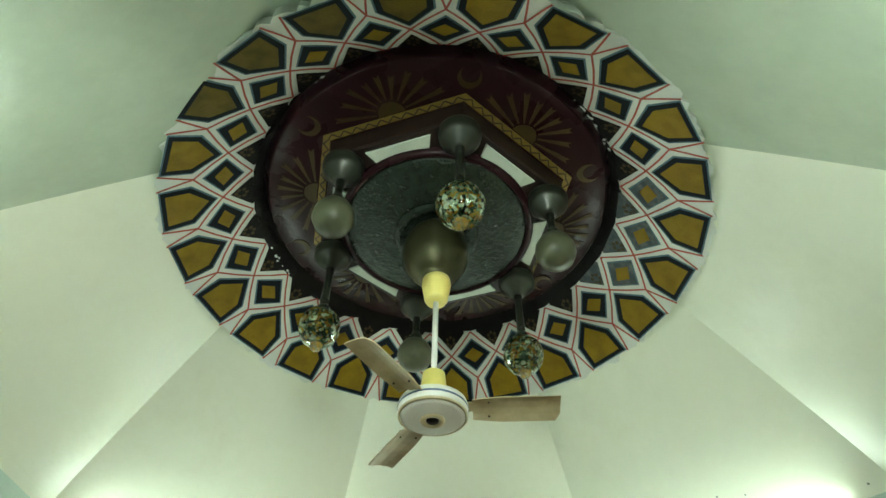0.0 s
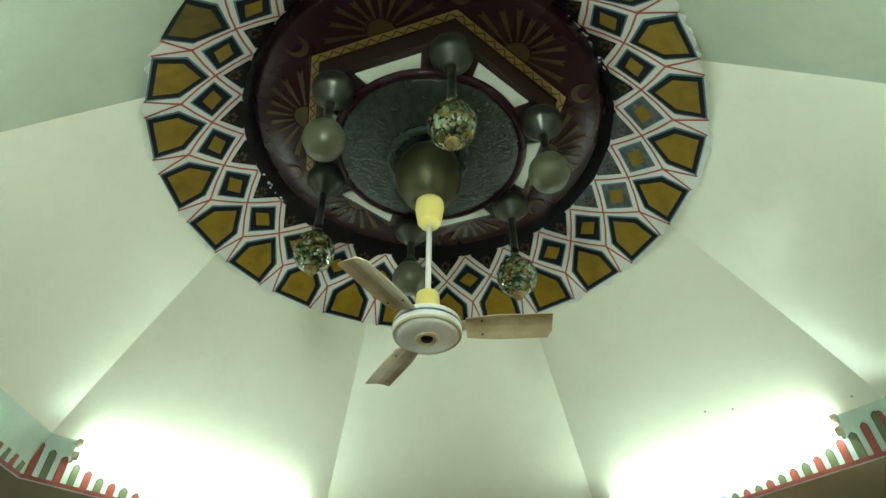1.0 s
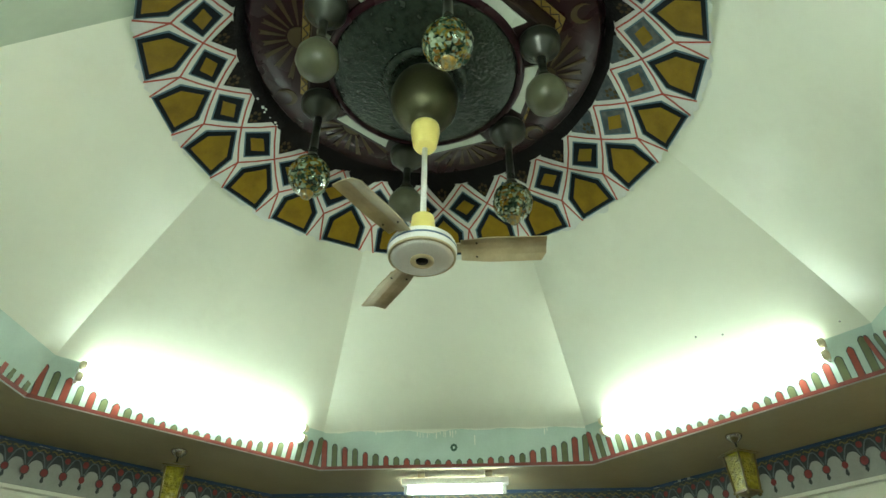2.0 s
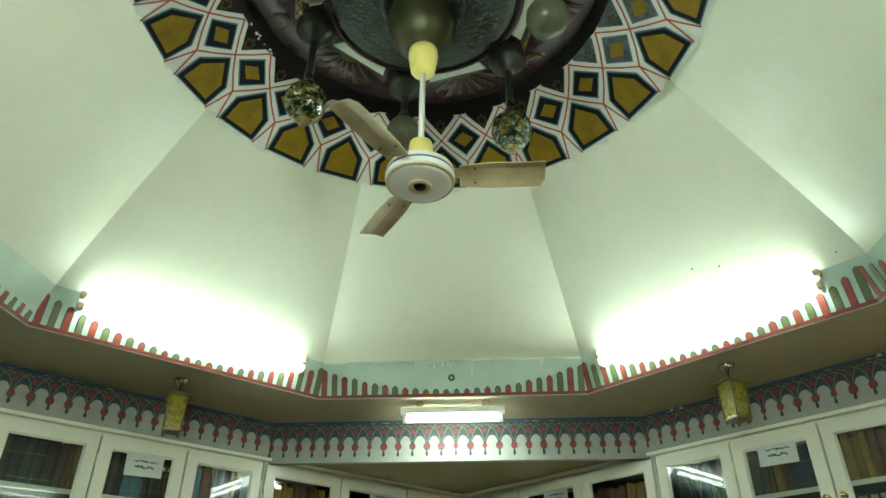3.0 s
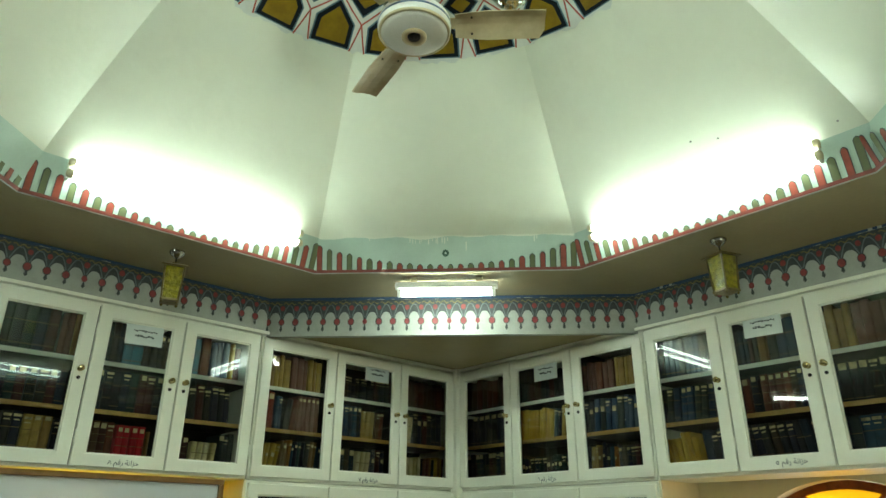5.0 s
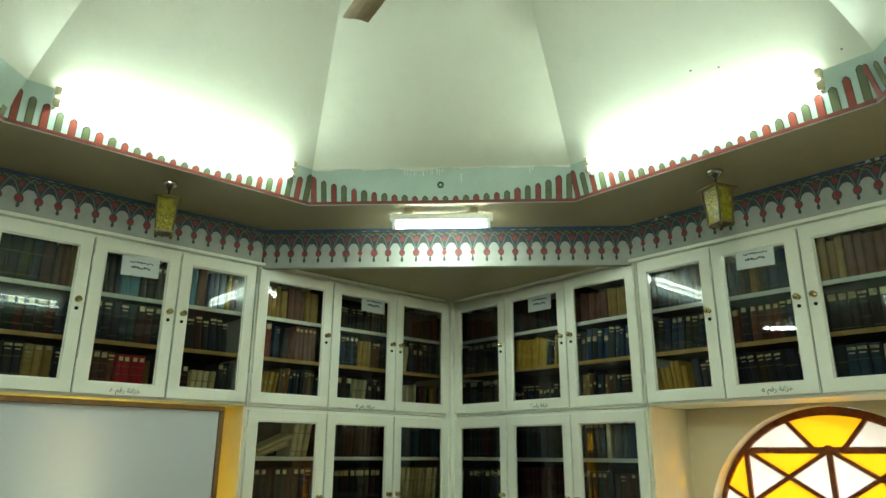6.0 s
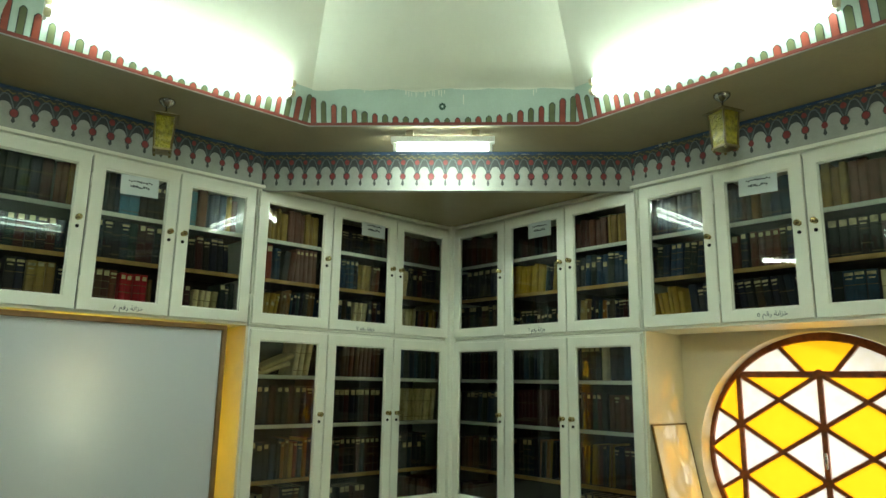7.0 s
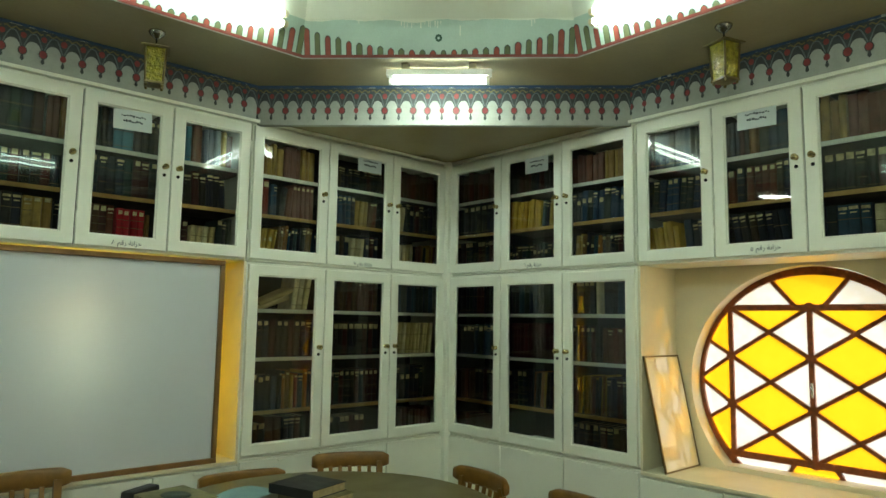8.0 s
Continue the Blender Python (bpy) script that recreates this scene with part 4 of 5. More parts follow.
def frame_mesh(w, z0, z1, s, t=0.022):
    """A mitred door frame with rounded edges and a stepped inner bead; left edge at x = 0, front at y = 0."""
    bm = bmesh.new()
    loops = []
    for inset, y in ((0.0, t), (0.0, 0.003), (0.003, 0.0), (s - 0.003, 0.0), (s, 0.003), (s, 0.008), (s + 0.006, 0.009), (s + 0.006, t - 0.002), (s, t)):
        loops.append([bm.verts.new(p) for p in ((inset, y, z0 + inset), (w - inset, y, z0 + inset), (w - inset, y, z1 - inset), (inset, y, z1 - inset))])
    for a, c in zip(loops, loops[1:] + loops[:1]):
        for k in range(4):
            bm.faces.new((a[k], a[(k + 1) % 4], c[(k + 1) % 4], c[k]))
    bmesh.ops.recalc_face_normals(bm, faces=bm.faces)
    return bm


def door(parent, x0, x1, z0, z1, knob_right, knob_z, hinge_right=None):
    gap = 0.004
    w = x1 - x0 - 2 * gap
    d = part("door", frame_mesh(w, z0 + gap, z1 - gap, STILE), CABINET, parent, "cream glazed cabinet door", pose(x0 + gap, -0.022, 0))
    bm = bmesh.new()
    xa, xb, za, zb = STILE - 0.004, w - STILE + 0.004, z0 + STILE * 0.9, z1 - STILE * 0.95
    bm.faces.new([bm.verts.new(p) for p in ((xa, 0.011, za), (xb, 0.011, za), (xb, 0.011, zb), (xa, 0.011, zb))])
    part("glass_pane", bm, GLASS, d, "clear glass pane")
    kx = w - STILE * 0.55 if knob_right else STILE * 0.55
    bm = lathe([(0.014, 0.0), (0.014, 0.003), (0.007, 0.005), (0.007, 0.016), (0.014, 0.021), (0.016, 0.029), (0.011, 0.036), (0.001, 0.038)], 20)
    part("knob", bm, KNOB, d, "round brass knob", pose(kx, 0, knob_z, 90, 0, 0))
    part("lock", lathe([(0.009, 0), (0.009, 0.005), (0.004, 0.007), (0.001, 0.007)], 14), SOOT, d, "dark lock plate", pose(kx, 0, knob_z - 0.045, 90, 0, 0))
    hx = -0.002 if knob_right else w + 0.002
    for hz in (z0 + 0.14, z1 - 0.14):
        part("hinge", rod((hx, -0.002, hz - 0.035), (hx, -0.002, hz + 0.035), 0.0045, 8), CABINET, d)
    return d


def cabinet(name, label, m, x0, x1, z0, z1, edges, shelves, knobs, knob_z, plinth=None):
    """A glazed cabinet: front at y = 0, body behind it (+y). edges: where its doors meet."""
    root = thing(name, label, "cabinet", "glazed cabinets", m=m)
    t = 0.02
    bm = bmesh.new()
    for a, b2, y0, y1, c, d in ((x0, x0 + t, 0, DEPTH, z0, z1), (x1 - t, x1, 0, DEPTH, z0, z1), (x0 + t, x1 - t, 0, DEPTH, z0, z0 + t), (x0 + t, x1 - t, 0, DEPTH, z1 - t, z1)):
        box(a, b2, y0, y1, c, d, 0.0015, bm)
    part("body", bm, CABINET, root, "cream painted carcass")
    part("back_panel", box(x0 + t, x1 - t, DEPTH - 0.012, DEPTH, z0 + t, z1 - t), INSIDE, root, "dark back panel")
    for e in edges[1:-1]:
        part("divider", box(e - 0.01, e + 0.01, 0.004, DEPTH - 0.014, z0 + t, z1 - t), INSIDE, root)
    for z, wood in shelves:
        # near-black board colour stands in for the shade under each shelf
        board_part = part("shelf", box(x0 + t + 0.001, x1 - t - 0.001, 0.0325, DEPTH - 0.014, z - 0.011, z + 0.011, 0.002), INSIDE, root, "shelf board coloured dark for its shaded underside")
        part("lipping", box(x0 + t + 0.001, x1 - t - 0.001, 0.022, 0.032, z - 0.012, z + 0.0115, 0.002), SHELF_WOOD if wood else CABINET, board_part, "brown wooden lipping" if wood else "white painted lipping")
    for i, (a, b2) in enumerate(zip(edges, edges[1:])):
        door(root, a, b2, z0 + 0.012, z1 - 0.012, knobs[i], knob_z)
    return root


M_NORTH = pose(0, FRONT, 0)
M_EAST = pose(FRONT, 0, 0, 0, 0, -90)
# along the east wall x runs towards the south: x = -y
Z_LOW0, Z_LOW1, Z_UP0, Z_UP1 = 0.757, 1.912, 1.916, 2.762
LOWER_SHELVES = [(1.622, False), (1.328, False), (1.010, True)]
UPPER_SHELVES = [(2.455, False), (2.205, True)]
N_CORNER, N_MID = [0.772, 1.310, 1.846, 2.352], [-0.665, -0.178, 0.285, 0.752]
E_CORNER, E_MID = [-2.352, -1.832, -1.298, -0.772], [-0.752, -0.292, 0.168, 0.640]
cabs = []
cabs.append(cabinet("lower_cabinet", "cream glazed corner cabinet full of dark bound books", M_NORTH, 0.768, 2.356, Z_LOW0, Z_LOW1, N_CORNER, LOWER_SHELVES, (True, True, False), 1.398))
cabs.append(cabinet("upper_cabinet", "cream glazed upper corner cabinet full of old books", M_NORTH, 0.768, 2.356, Z_UP0, Z_UP1, N_CORNER, UPPER_SHELVES, (True, True, False), 2.385))
cabs.append(cabinet("upper_cabinet", "cream glazed upper cabinet above the whiteboard, full of books", M_NORTH, -0.669, 0.756, Z_UP0, Z_UP1, N_MID, UPPER_SHELVES, (True, True, False), 2.398))
cabs.append(cabinet("lower_cabinet", "cream glazed corner cabinet beside the round window", M_EAST, -2.356, -0.768, Z_LOW0, Z_LOW1, E_CORNER, LOWER_SHELVES, (True, True, False), 1.398))
cabs.append(cabinet("upper_cabinet", "cream glazed upper corner cabinet with blue and yellow books", M_EAST, -2.356, -0.768, Z_UP0, Z_UP1, E_CORNER, UPPER_SHELVES, (True, True, False), 2.385))
cabs.append(cabinet("upper_cabinet", "cream glazed upper cabinet above the round window", M_EAST, -0.756, 0.644, Z_UP0, Z_UP1, E_MID, UPPER_SHELVES, (True, True, False), 2.398))


def base_unit(label, m, x0, x1, cuts, z1):
    root = thing("base_cabinet", label, "cabinet", "base cabinets", m=m)
    part("body", box(x0, x1, 0.004, DEPTH, 0.0, z1, 0.002), CABINET, root)
    for a, b2 in zip(cuts, cuts[1:]):
        part("panel_door", box(a + 0.004, b2 - 0.004, -0.014, 0.003, 0.09, z1 - 0.012, 0.003), CABINET, root, "plain cream panel door")
        part("latch", box((a + b2) / 2 - 0.022, (a + b2) / 2 + 0.022, -0.022, -0.013, z1 - 0.032, z1 - 0.020, 0.003), CABINET, root)
    return root


base_unit("plain cream base cabinet under the corner bookcase", M_NORTH, 0.768, 2.356, N_CORNER, 0.753)
base_unit("plain cream base cabinet under the corner bookcase", M_EAST, -2.356, -0.768, E_CORNER, 0.753)
base_unit("plain cream base cabinet below the whiteboard niche", M_NORTH, -0.9, 0.764, [-0.9, -0.2, 0.285, 0.764], 0.735)
base_unit("plain cream base cabinet below the round window", M_EAST, -0.764, 0.9, [-0.764, -0.285, 0.2, 0.9], 0.735)

# corner post, side posts, cornice strips, niche linings
bm = box(2.346, 2.41, 2.346, 2.41, 0.0, Z_CAB, 0.002)
tagged(part("corner_post", bm, CABINET), "cream corner post between the two bookcases", "trim", kind="structure")
for m, x0, x1 in ((M_NORTH, -1.0, 2.345), (M_EAST, -2.345, 1.0)):
    bm = box(x0, x1, -0.026, 0.3, 2.7645, Z_CAB, 0.003)
    tagged(part("cornice", bm, CABINET, m=m), "thin cream cornice along the cabinet tops", "trim", kind="structure")
for m, xa, xb in ((M_NORTH, 0.752, -0.9), (M_EAST, -0.752, 0.9)):
    s = 1 if xa > 0 else -1
    bm = box(min(xa, xa + 0.014 * s), max(xa, xa + 0.014 * s), 0.0, 0.40, 0.7365, 1.914)
    tagged(part("niche_cheek", bm, NICHE, m=m), "cream painted side of the window niche", "trim", kind="structure")
    bm = box(min(xa, xb), max(xa, xb), -0.02, 0.40, 0.7365, 0.757, 0.004)
    box(-0.462, 0.462, 0.4005, 0.60, 0.735, 0.784, 0, bm)
    tagged(part("niche_sill", bm, NICHE, m=m), "cream painted niche sill", "window sill", kind="structure")
    bm = box(min(xb, xb - 0.014 * s), max(xb, xb - 0.014 * s), 0.0, 0.40, 0.7365, 1.914)
    tagged(part("niche_cheek", bm, NICHE, m=m), "cream painted side of the window niche", "trim", kind="structure")

# ---- books ----


def book_mesh(name, w, h, d, mats, bm=None, x=0.0, z=0.0, lean=0.0, bands=True, y=0.05, tag=1):
    """A bound book standing on its foot, spine to -y: covers, rounded spine, pages, label and gilt bands."""
    b = bm or bmesh.new()
    start = len(b.verts)
    c = min(0.0035, w * 0.14)
    box(0, c, 0.0, d, 0, h, 0, b, 0)
    box(w - c, w, 0.0, d, 0, h, 0, b, 0)
    box(c, w - c, 0.006, d - 0.006, 0.004, h - 0.005, 0, b, 1)
    pts = [(0, 0.001), (w * 0.2, -0.005), (w * 0.5, -0.007), (w * 0.8, -0.005), (w, 0.001), (w, 0.007), (0, 0.007)]
    prism([(px, py, 0) for px, py in pts][::-1], (0, 0, h), b, 0)
    if tag:
        zl = h * (0, 0.84, 0.89, 0.80, 0.88, 0.84, 0.60)[tag]
        tall = min(0.032, w * (0, 0.75, 0.45, 0.95, 0.30, 0.6, 0.7)[tag])
        side = (0, 0.16, 0.20, 0.14, 0.10, 0.22, 0.2)[tag]
        box(w * side, w * (1 - side), -0.0082, -0.003, zl, zl + tall, 0, b, 2)
        if tag == 4:
            box(w * 0.2, w * 0.8, -0.0082, -0.003, zl - 0.018, zl - 0.012, 0, b, 2)
    if bands:
        for f in ((0.12, 0.62), (0.15, 0.33, 0.52, 0.70), (0.1, 0.93), (0.08, 0.9), (0.3, 0.66), (0.22, 0.5, 0.7), (0.93,))[tag]:
            box(w * 0.04, w * 0.96, -0.0080, -0.002, h * f, h * f + 0.0028, 0, b, 3)
    b.verts.ensure_lookup_table()
    turn = Matrix.Translation((x, y, z)) @ Matrix.Rotation(lean, 4, "Y")
    if bm is not None or lean:
        for v in list(b.verts)[start:]:
            v.co = turn @ v.co
    return b


book_cache = {}


def book(m, w, h, d, cover, bands, tag, lean, label):
    key = (round(w, 3), round(h, 2), cover.name, bands, tag)
    if key not in book_cache:
        book_cache[key] = mesh_of("book", book_mesh("book", key[0], key[1], d, None, bands=bands, tag=tag), [cover, PAGES, SPINE_LABEL, GILT])
    ob = new("book", book_cache[key])
    ob.matrix_basis = m @ pose(0, 0, 0, 0, math.degrees(lean), 0)
    return tagged(ob, label, "book", "books on the shelves")


LABELS = {COVERS.name: "dark cloth-bound book with a paper spine label", COVERS_MIX.name: "worn cloth-bound book in a mixed row", COVERS_TAN.name: "tan bound book on the shelf", COVERS_YELLOW.name: "golden-yellow bound book leaning on the shelf", COVERS_CREAM.name: "cream paper-bound book on the shelf", COVERS_SKY.name: "light blue cloth-bound book on the shelf", COVERS_GILDED.name: "gilded tan leather-bound book on the shelf", COVERS_MAROON.name: "maroon bound volume of a matching set", COVERS_REDDISH.name: "worn brick-red bound book with gilt bands", COVERS_MAUVE.name: "mauve-brown bound volume of a matching set", COVERS_RED.name: "bright red bound book with gilt bands", COVERS_BROWN.name: "brown leather-bound book with gilt bands", COVERS_BLUE.name: "dark blue bound book with a paper label"}
island_copies = {}


def by_island(mt):
    """The same cover cloth, with its colour picked book by book inside a joined row."""
    if mt.name not in island_copies:
        c = mt.copy()
        nt = c.node_tree
        info = [nd for nd in nt.nodes if nd.bl_idname == "ShaderNodeObjectInfo"][0]
        ramp = [nd for nd in nt.nodes if nd.bl_idname == "ShaderNodeValToRGB"][0]
        geo = nt.nodes.new("ShaderNodeNewGeometry")
        nt.links.new(geo.outputs["Random Per Island"], ramp.inputs["Fac"])
        nt.nodes.remove(info)
        island_copies[mt.name] = c
    return island_copies[mt.name]


def fill(m, x0, x1, z, clear, recipe, rnd, single):
    """Stand books on a shelf. recipe: list of (cover, share, width, height share, lean degrees, bands, label tag)."""
    x = x0 + 0.006
    span = x1 - x0 - 0.012
    joined = {}
    for cover, share, width, hs, lean, bands, tag in recipe:
        stop = x + span * share
        if cover is None:
            x = stop
            continue
        style = rnd.choice((1, 2, 3, 4, 5, 5, 6))
        first_in_set = True
        while True:
            w = width * (rnd.uniform(0.97, 1.03) if bands else rnd.uniform(0.75, 1.3))
            w = round(w * 500) / 500
            h = clear * (abs(hs) if bands else abs(hs) * rnd.uniform(0.9, 1.06))
            h = min(round(h, 2), round(clear - 0.012, 2))
            ln = math.radians(lean * rnd.uniform(0.7, 1.25)) if lean else 0
            foot = w / max(0.5, math.cos(ln)) + (0.007 if cover is COVERS_CREAM else 0.001 if not ln else 0.003)
            if x + foot + (abs(math.sin(ln)) * h if x + 2 * foot > stop else 0) > stop + 0.002:
                break
            y = 0.045 + rnd.uniform(0, 0.018)
            if ln < 0 and first_in_set:
                x += abs(math.sin(ln)) * h
            first_in_set = False
            zz = z + 0.0115 + (w * math.sin(ln) if ln > 0 else 0)
            mark = rnd.choice((style, style, style, style, 4, 0)) if tag else 0
            if single:
                book(m @ pose(x if ln >= 0 else x, y, zz if ln > 0 else z + 0.0115), w, h, 0.17, cover, bands, mark, ln, LABELS[cover.name])
            else:
                bm = joined.setdefault(cover.name, (bmesh.new(), cover))[0]
                book_mesh("b", w, h, 0.17, None, bm, x, zz if ln > 0 else z + 0.0115, ln, bands, y, mark)
            x += foot
        x = max(x, min(stop, x + 0.01)) if share < 0.99 else x
    for nm, (bm, cover) in joined.items():
        ob = part("book_row", bm, [by_island(cover), PAGES, SPINE_LABEL, GILT], None, "", m)
        tagged(ob, "row of bound books standing on a shelf", "books", "book rows", "stuff")


def R(cover, share=1.0, width=0.036, hs=0.86, lean=0, bands=True, tag=True):
    return (cover, share, width, hs, lean, bands, tag)


rb = random.Random(11)
upper = {
    # door by door along the wall, shelf by shelf from the top
    ("N", 0): [[R(COVERS, 0.78, 0.05, 0.84, 0, True, False), R(COVERS_TAN, 0.22, 0.03, 0.82, 0, False, False)], [R(COVERS, width=0.044, hs=0.72)], [R(COVERS_CREAM, 0.36, 0.042, 0.72, 0, True, False), R(COVERS, 0.2, 0.042, 0.86), R(COVERS_GILDED, 0.32, 0.042, 0.84), R(COVERS, 0.12, 0.03, 0.8)]],
    ("N", 1): [[R(COVERS, 0.36, 0.03, 0.8, 0, True, False), R(COVERS_SKY, 0.26, 0.05, 0.62, 0, True, False), R(COVERS, 0.38, 0.034, 0.72)], [R(COVERS, 1, 0.043, 0.88)], [R(COVERS_BROWN, 0.48, 0.036, 0.83), R(COVERS_RED, 0.42, 0.036, 0.82), R(COVERS_TAN, 0.10, 0.022, 0.8, 0, False, False)]],
    ("N", 2): [[R(COVERS_BROWN, 0.2, 0.034, 0.82, 0, True, False), R(COVERS_SKY, 0.12, 0.034, 0.78, 0, True, False), R(COVERS_BROWN, 0.16, 0.05, 0.84, 0, True, False), R(COVERS_BLUE, 0.3, 0.036, 0.84, 0, False, False), R(COVERS_TAN, 0.22, 0.03, 0.8, 0, False)], [R(COVERS_TAN, 0.32, 0.03, 0.80, -11, False, False), R(COVERS, 0.68, 0.036, 0.82, -3, False)], [R(COVERS, 0.3, 0.04, 0.7), R(COVERS_CREAM, 0.4, 0.030, 0.62, 4, True, False), R(COVERS_BLUE, 0.3, 0.03, 0.8, 0, False)]],
    ("N", 3): [[R(COVERS_GILDED, 0.5, 0.034, 0.74, 0, False, False), R(COVERS_MAUVE, 0.25, 0.036, 0.76, 0, False, False), R(COVERS_GILDED, 0.25, 0.034, 0.76, 0, False, False)], [R(COVERS_CREAM, 0.09, 0.028, 0.74, 0, True, False), R(COVERS_TAN, 0.09, 0.032, 0.76, 0, True, False), R(COVERS_REDDISH, 0.11, 0.040, 0.92, 0), R(COVERS_BLUE, 0.13, 0.024, 0.86, 0), R(COVERS_TAN, 0.24, 0.040, 0.82, 6, True, False), R(COVERS_MAUVE, 0.34, 0.030, 0.92)], [R(COVERS_TAN, 0.4, 0.026, 0.74, 8, False), R(COVERS_MIX, 0.6, 0.024, 0.8, 4, False)]],
    ("N", 4): [[R(COVERS, 1, 0.03, 0.55)], [R(COVERS_TAN, 0.14, 0.03, 0.84, 0, False), R(COVERS_BLUE, 0.36, 0.034, 0.86, 0), R(COVERS_GILDED, 0.28, 0.032, 0.78, 4, True, False), R(COVERS_BROWN, 0.22, 0.032, 0.76, 5)], [R(COVERS, 0.46, 0.040, 0.78), R(COVERS_CREAM, 0.32, 0.030, 0.72, 7, True, False), R(COVERS, 0.22, 0.034, 0.82)]],
    ("N", 5): [[R(COVERS_BROWN, 1, 0.04, 0.72, 0, False, False)], [R(COVERS_CREAM, 0.42, 0.04, 0.76, 8, True, False), R(COVERS, 0.58, 0.044, 0.92)], [R(COVERS_CREAM, 0.55, 0.024, 0.72, 3, False, False), R(COVERS_TAN, 0.45, 0.024, 0.72, 3, False, False)]],
    ("E", 0): [[R(COVERS_BROWN, 1, 0.05, 0.8, 0, False, False)], [R(COVERS, 1, 0.06, 0.84, 0, True, True)], [R(COVERS, 1, 0.040, 0.84)]],
    ("E", 1): [[R(COVERS, 1, 0.034, 0.5, 0, False, False)], [R(COVERS_YELLOW, 0.6, 0.026, 0.80, 4, False, False), R(COVERS_MIX, 0.4, 0.026, 0.8, 5, False)], [R(COVERS, 1, 0.028, 0.62, 0, False)]],
    ("E", 2): [[R(COVERS_BROWN, 0.4, 0.036, 0.66, 0, False, False), R(COVERS_MAUVE, 0.2, 0.036, 0.7, 0, False, False), R(COVERS_GILDED, 0.4, 0.034, 0.68, 0, False, False)], [R(COVERS_BLUE, 1, 0.034, 0.82, 4, False)], [R(COVERS_MIX, 0.5, 0.024, 0.76, 3, False), R(COVERS, 0.5, 0.03, 0.7)]],
    ("E", 3): [[R(COVERS_BLUE, 1, 0.03, 0.80, 0, True, False)], [R(COVERS_BLUE, 1, 0.038, 0.82, 5, True)], [R(COVERS_YELLOW, 0.6, 0.026, 0.80, -9, False, False), R(COVERS_BLUE, 0.4, 0.034, 0.80, -5, False)]],
    ("E", 4): [[R(COVERS, 0.36, 0.024, 0.72, 0, True, False), R(COVERS_TAN, 0.12, 0.036, 0.6, 0, True, False), R(COVERS_BLUE, 0.4, 0.05, 0.78, 0, True, False), R(COVERS_YELLOW, 0.12, 0.036, 0.84, 0, True, False)], [R(COVERS_BROWN, 0.2, 0.034, 0.76), R(COVERS_BLUE, 0.14, 0.04, 0.8), R(COVERS_BROWN, 0.36, 0.036, 0.8), R(COVERS, 0.3, 0.034, 0.84)], [R(COVERS, 1, 0.038, 0.84, -7)]],
    ("E", 5): [[R(COVERS_GILDED, 0.4, 0.036, 0.8, 0, False, False), R(COVERS_MAUVE, 0.6, 0.040, 0.8, 0, False, False)], [R(COVERS, 1, 0.044, 0.80, 0, True, True)], [R(COVERS_BLUE, 0.6, 0.046, 0.8), R(COVERS_CREAM, 0.4, 0.044, 0.76, 0, True, False)]],
}
UP_Z = [(2.455, 0.27), (2.205, 0.235), (1.930, 0.262)]
n_doors = list(zip(N_MID, N_MID[1:])) + list(zip(N_CORNER, N_CORNER[1:]))
e_doors = list(zip(E_CORNER, E_CORNER[1:])) + list(zip(E_MID, E_MID[1:]))
for side, doors, m in (("N", n_doors, M_NORTH), ("E", e_doors, M_EAST)):
    for i, (a, b2) in enumerate(doors):
        for (z, clear), rec in zip(UP_Z, upper[(side, i)]):
            fill(m, a + 0.012, b2 - 0.012, z, clear, rec, rb, i in (1, 2, 3, 4))
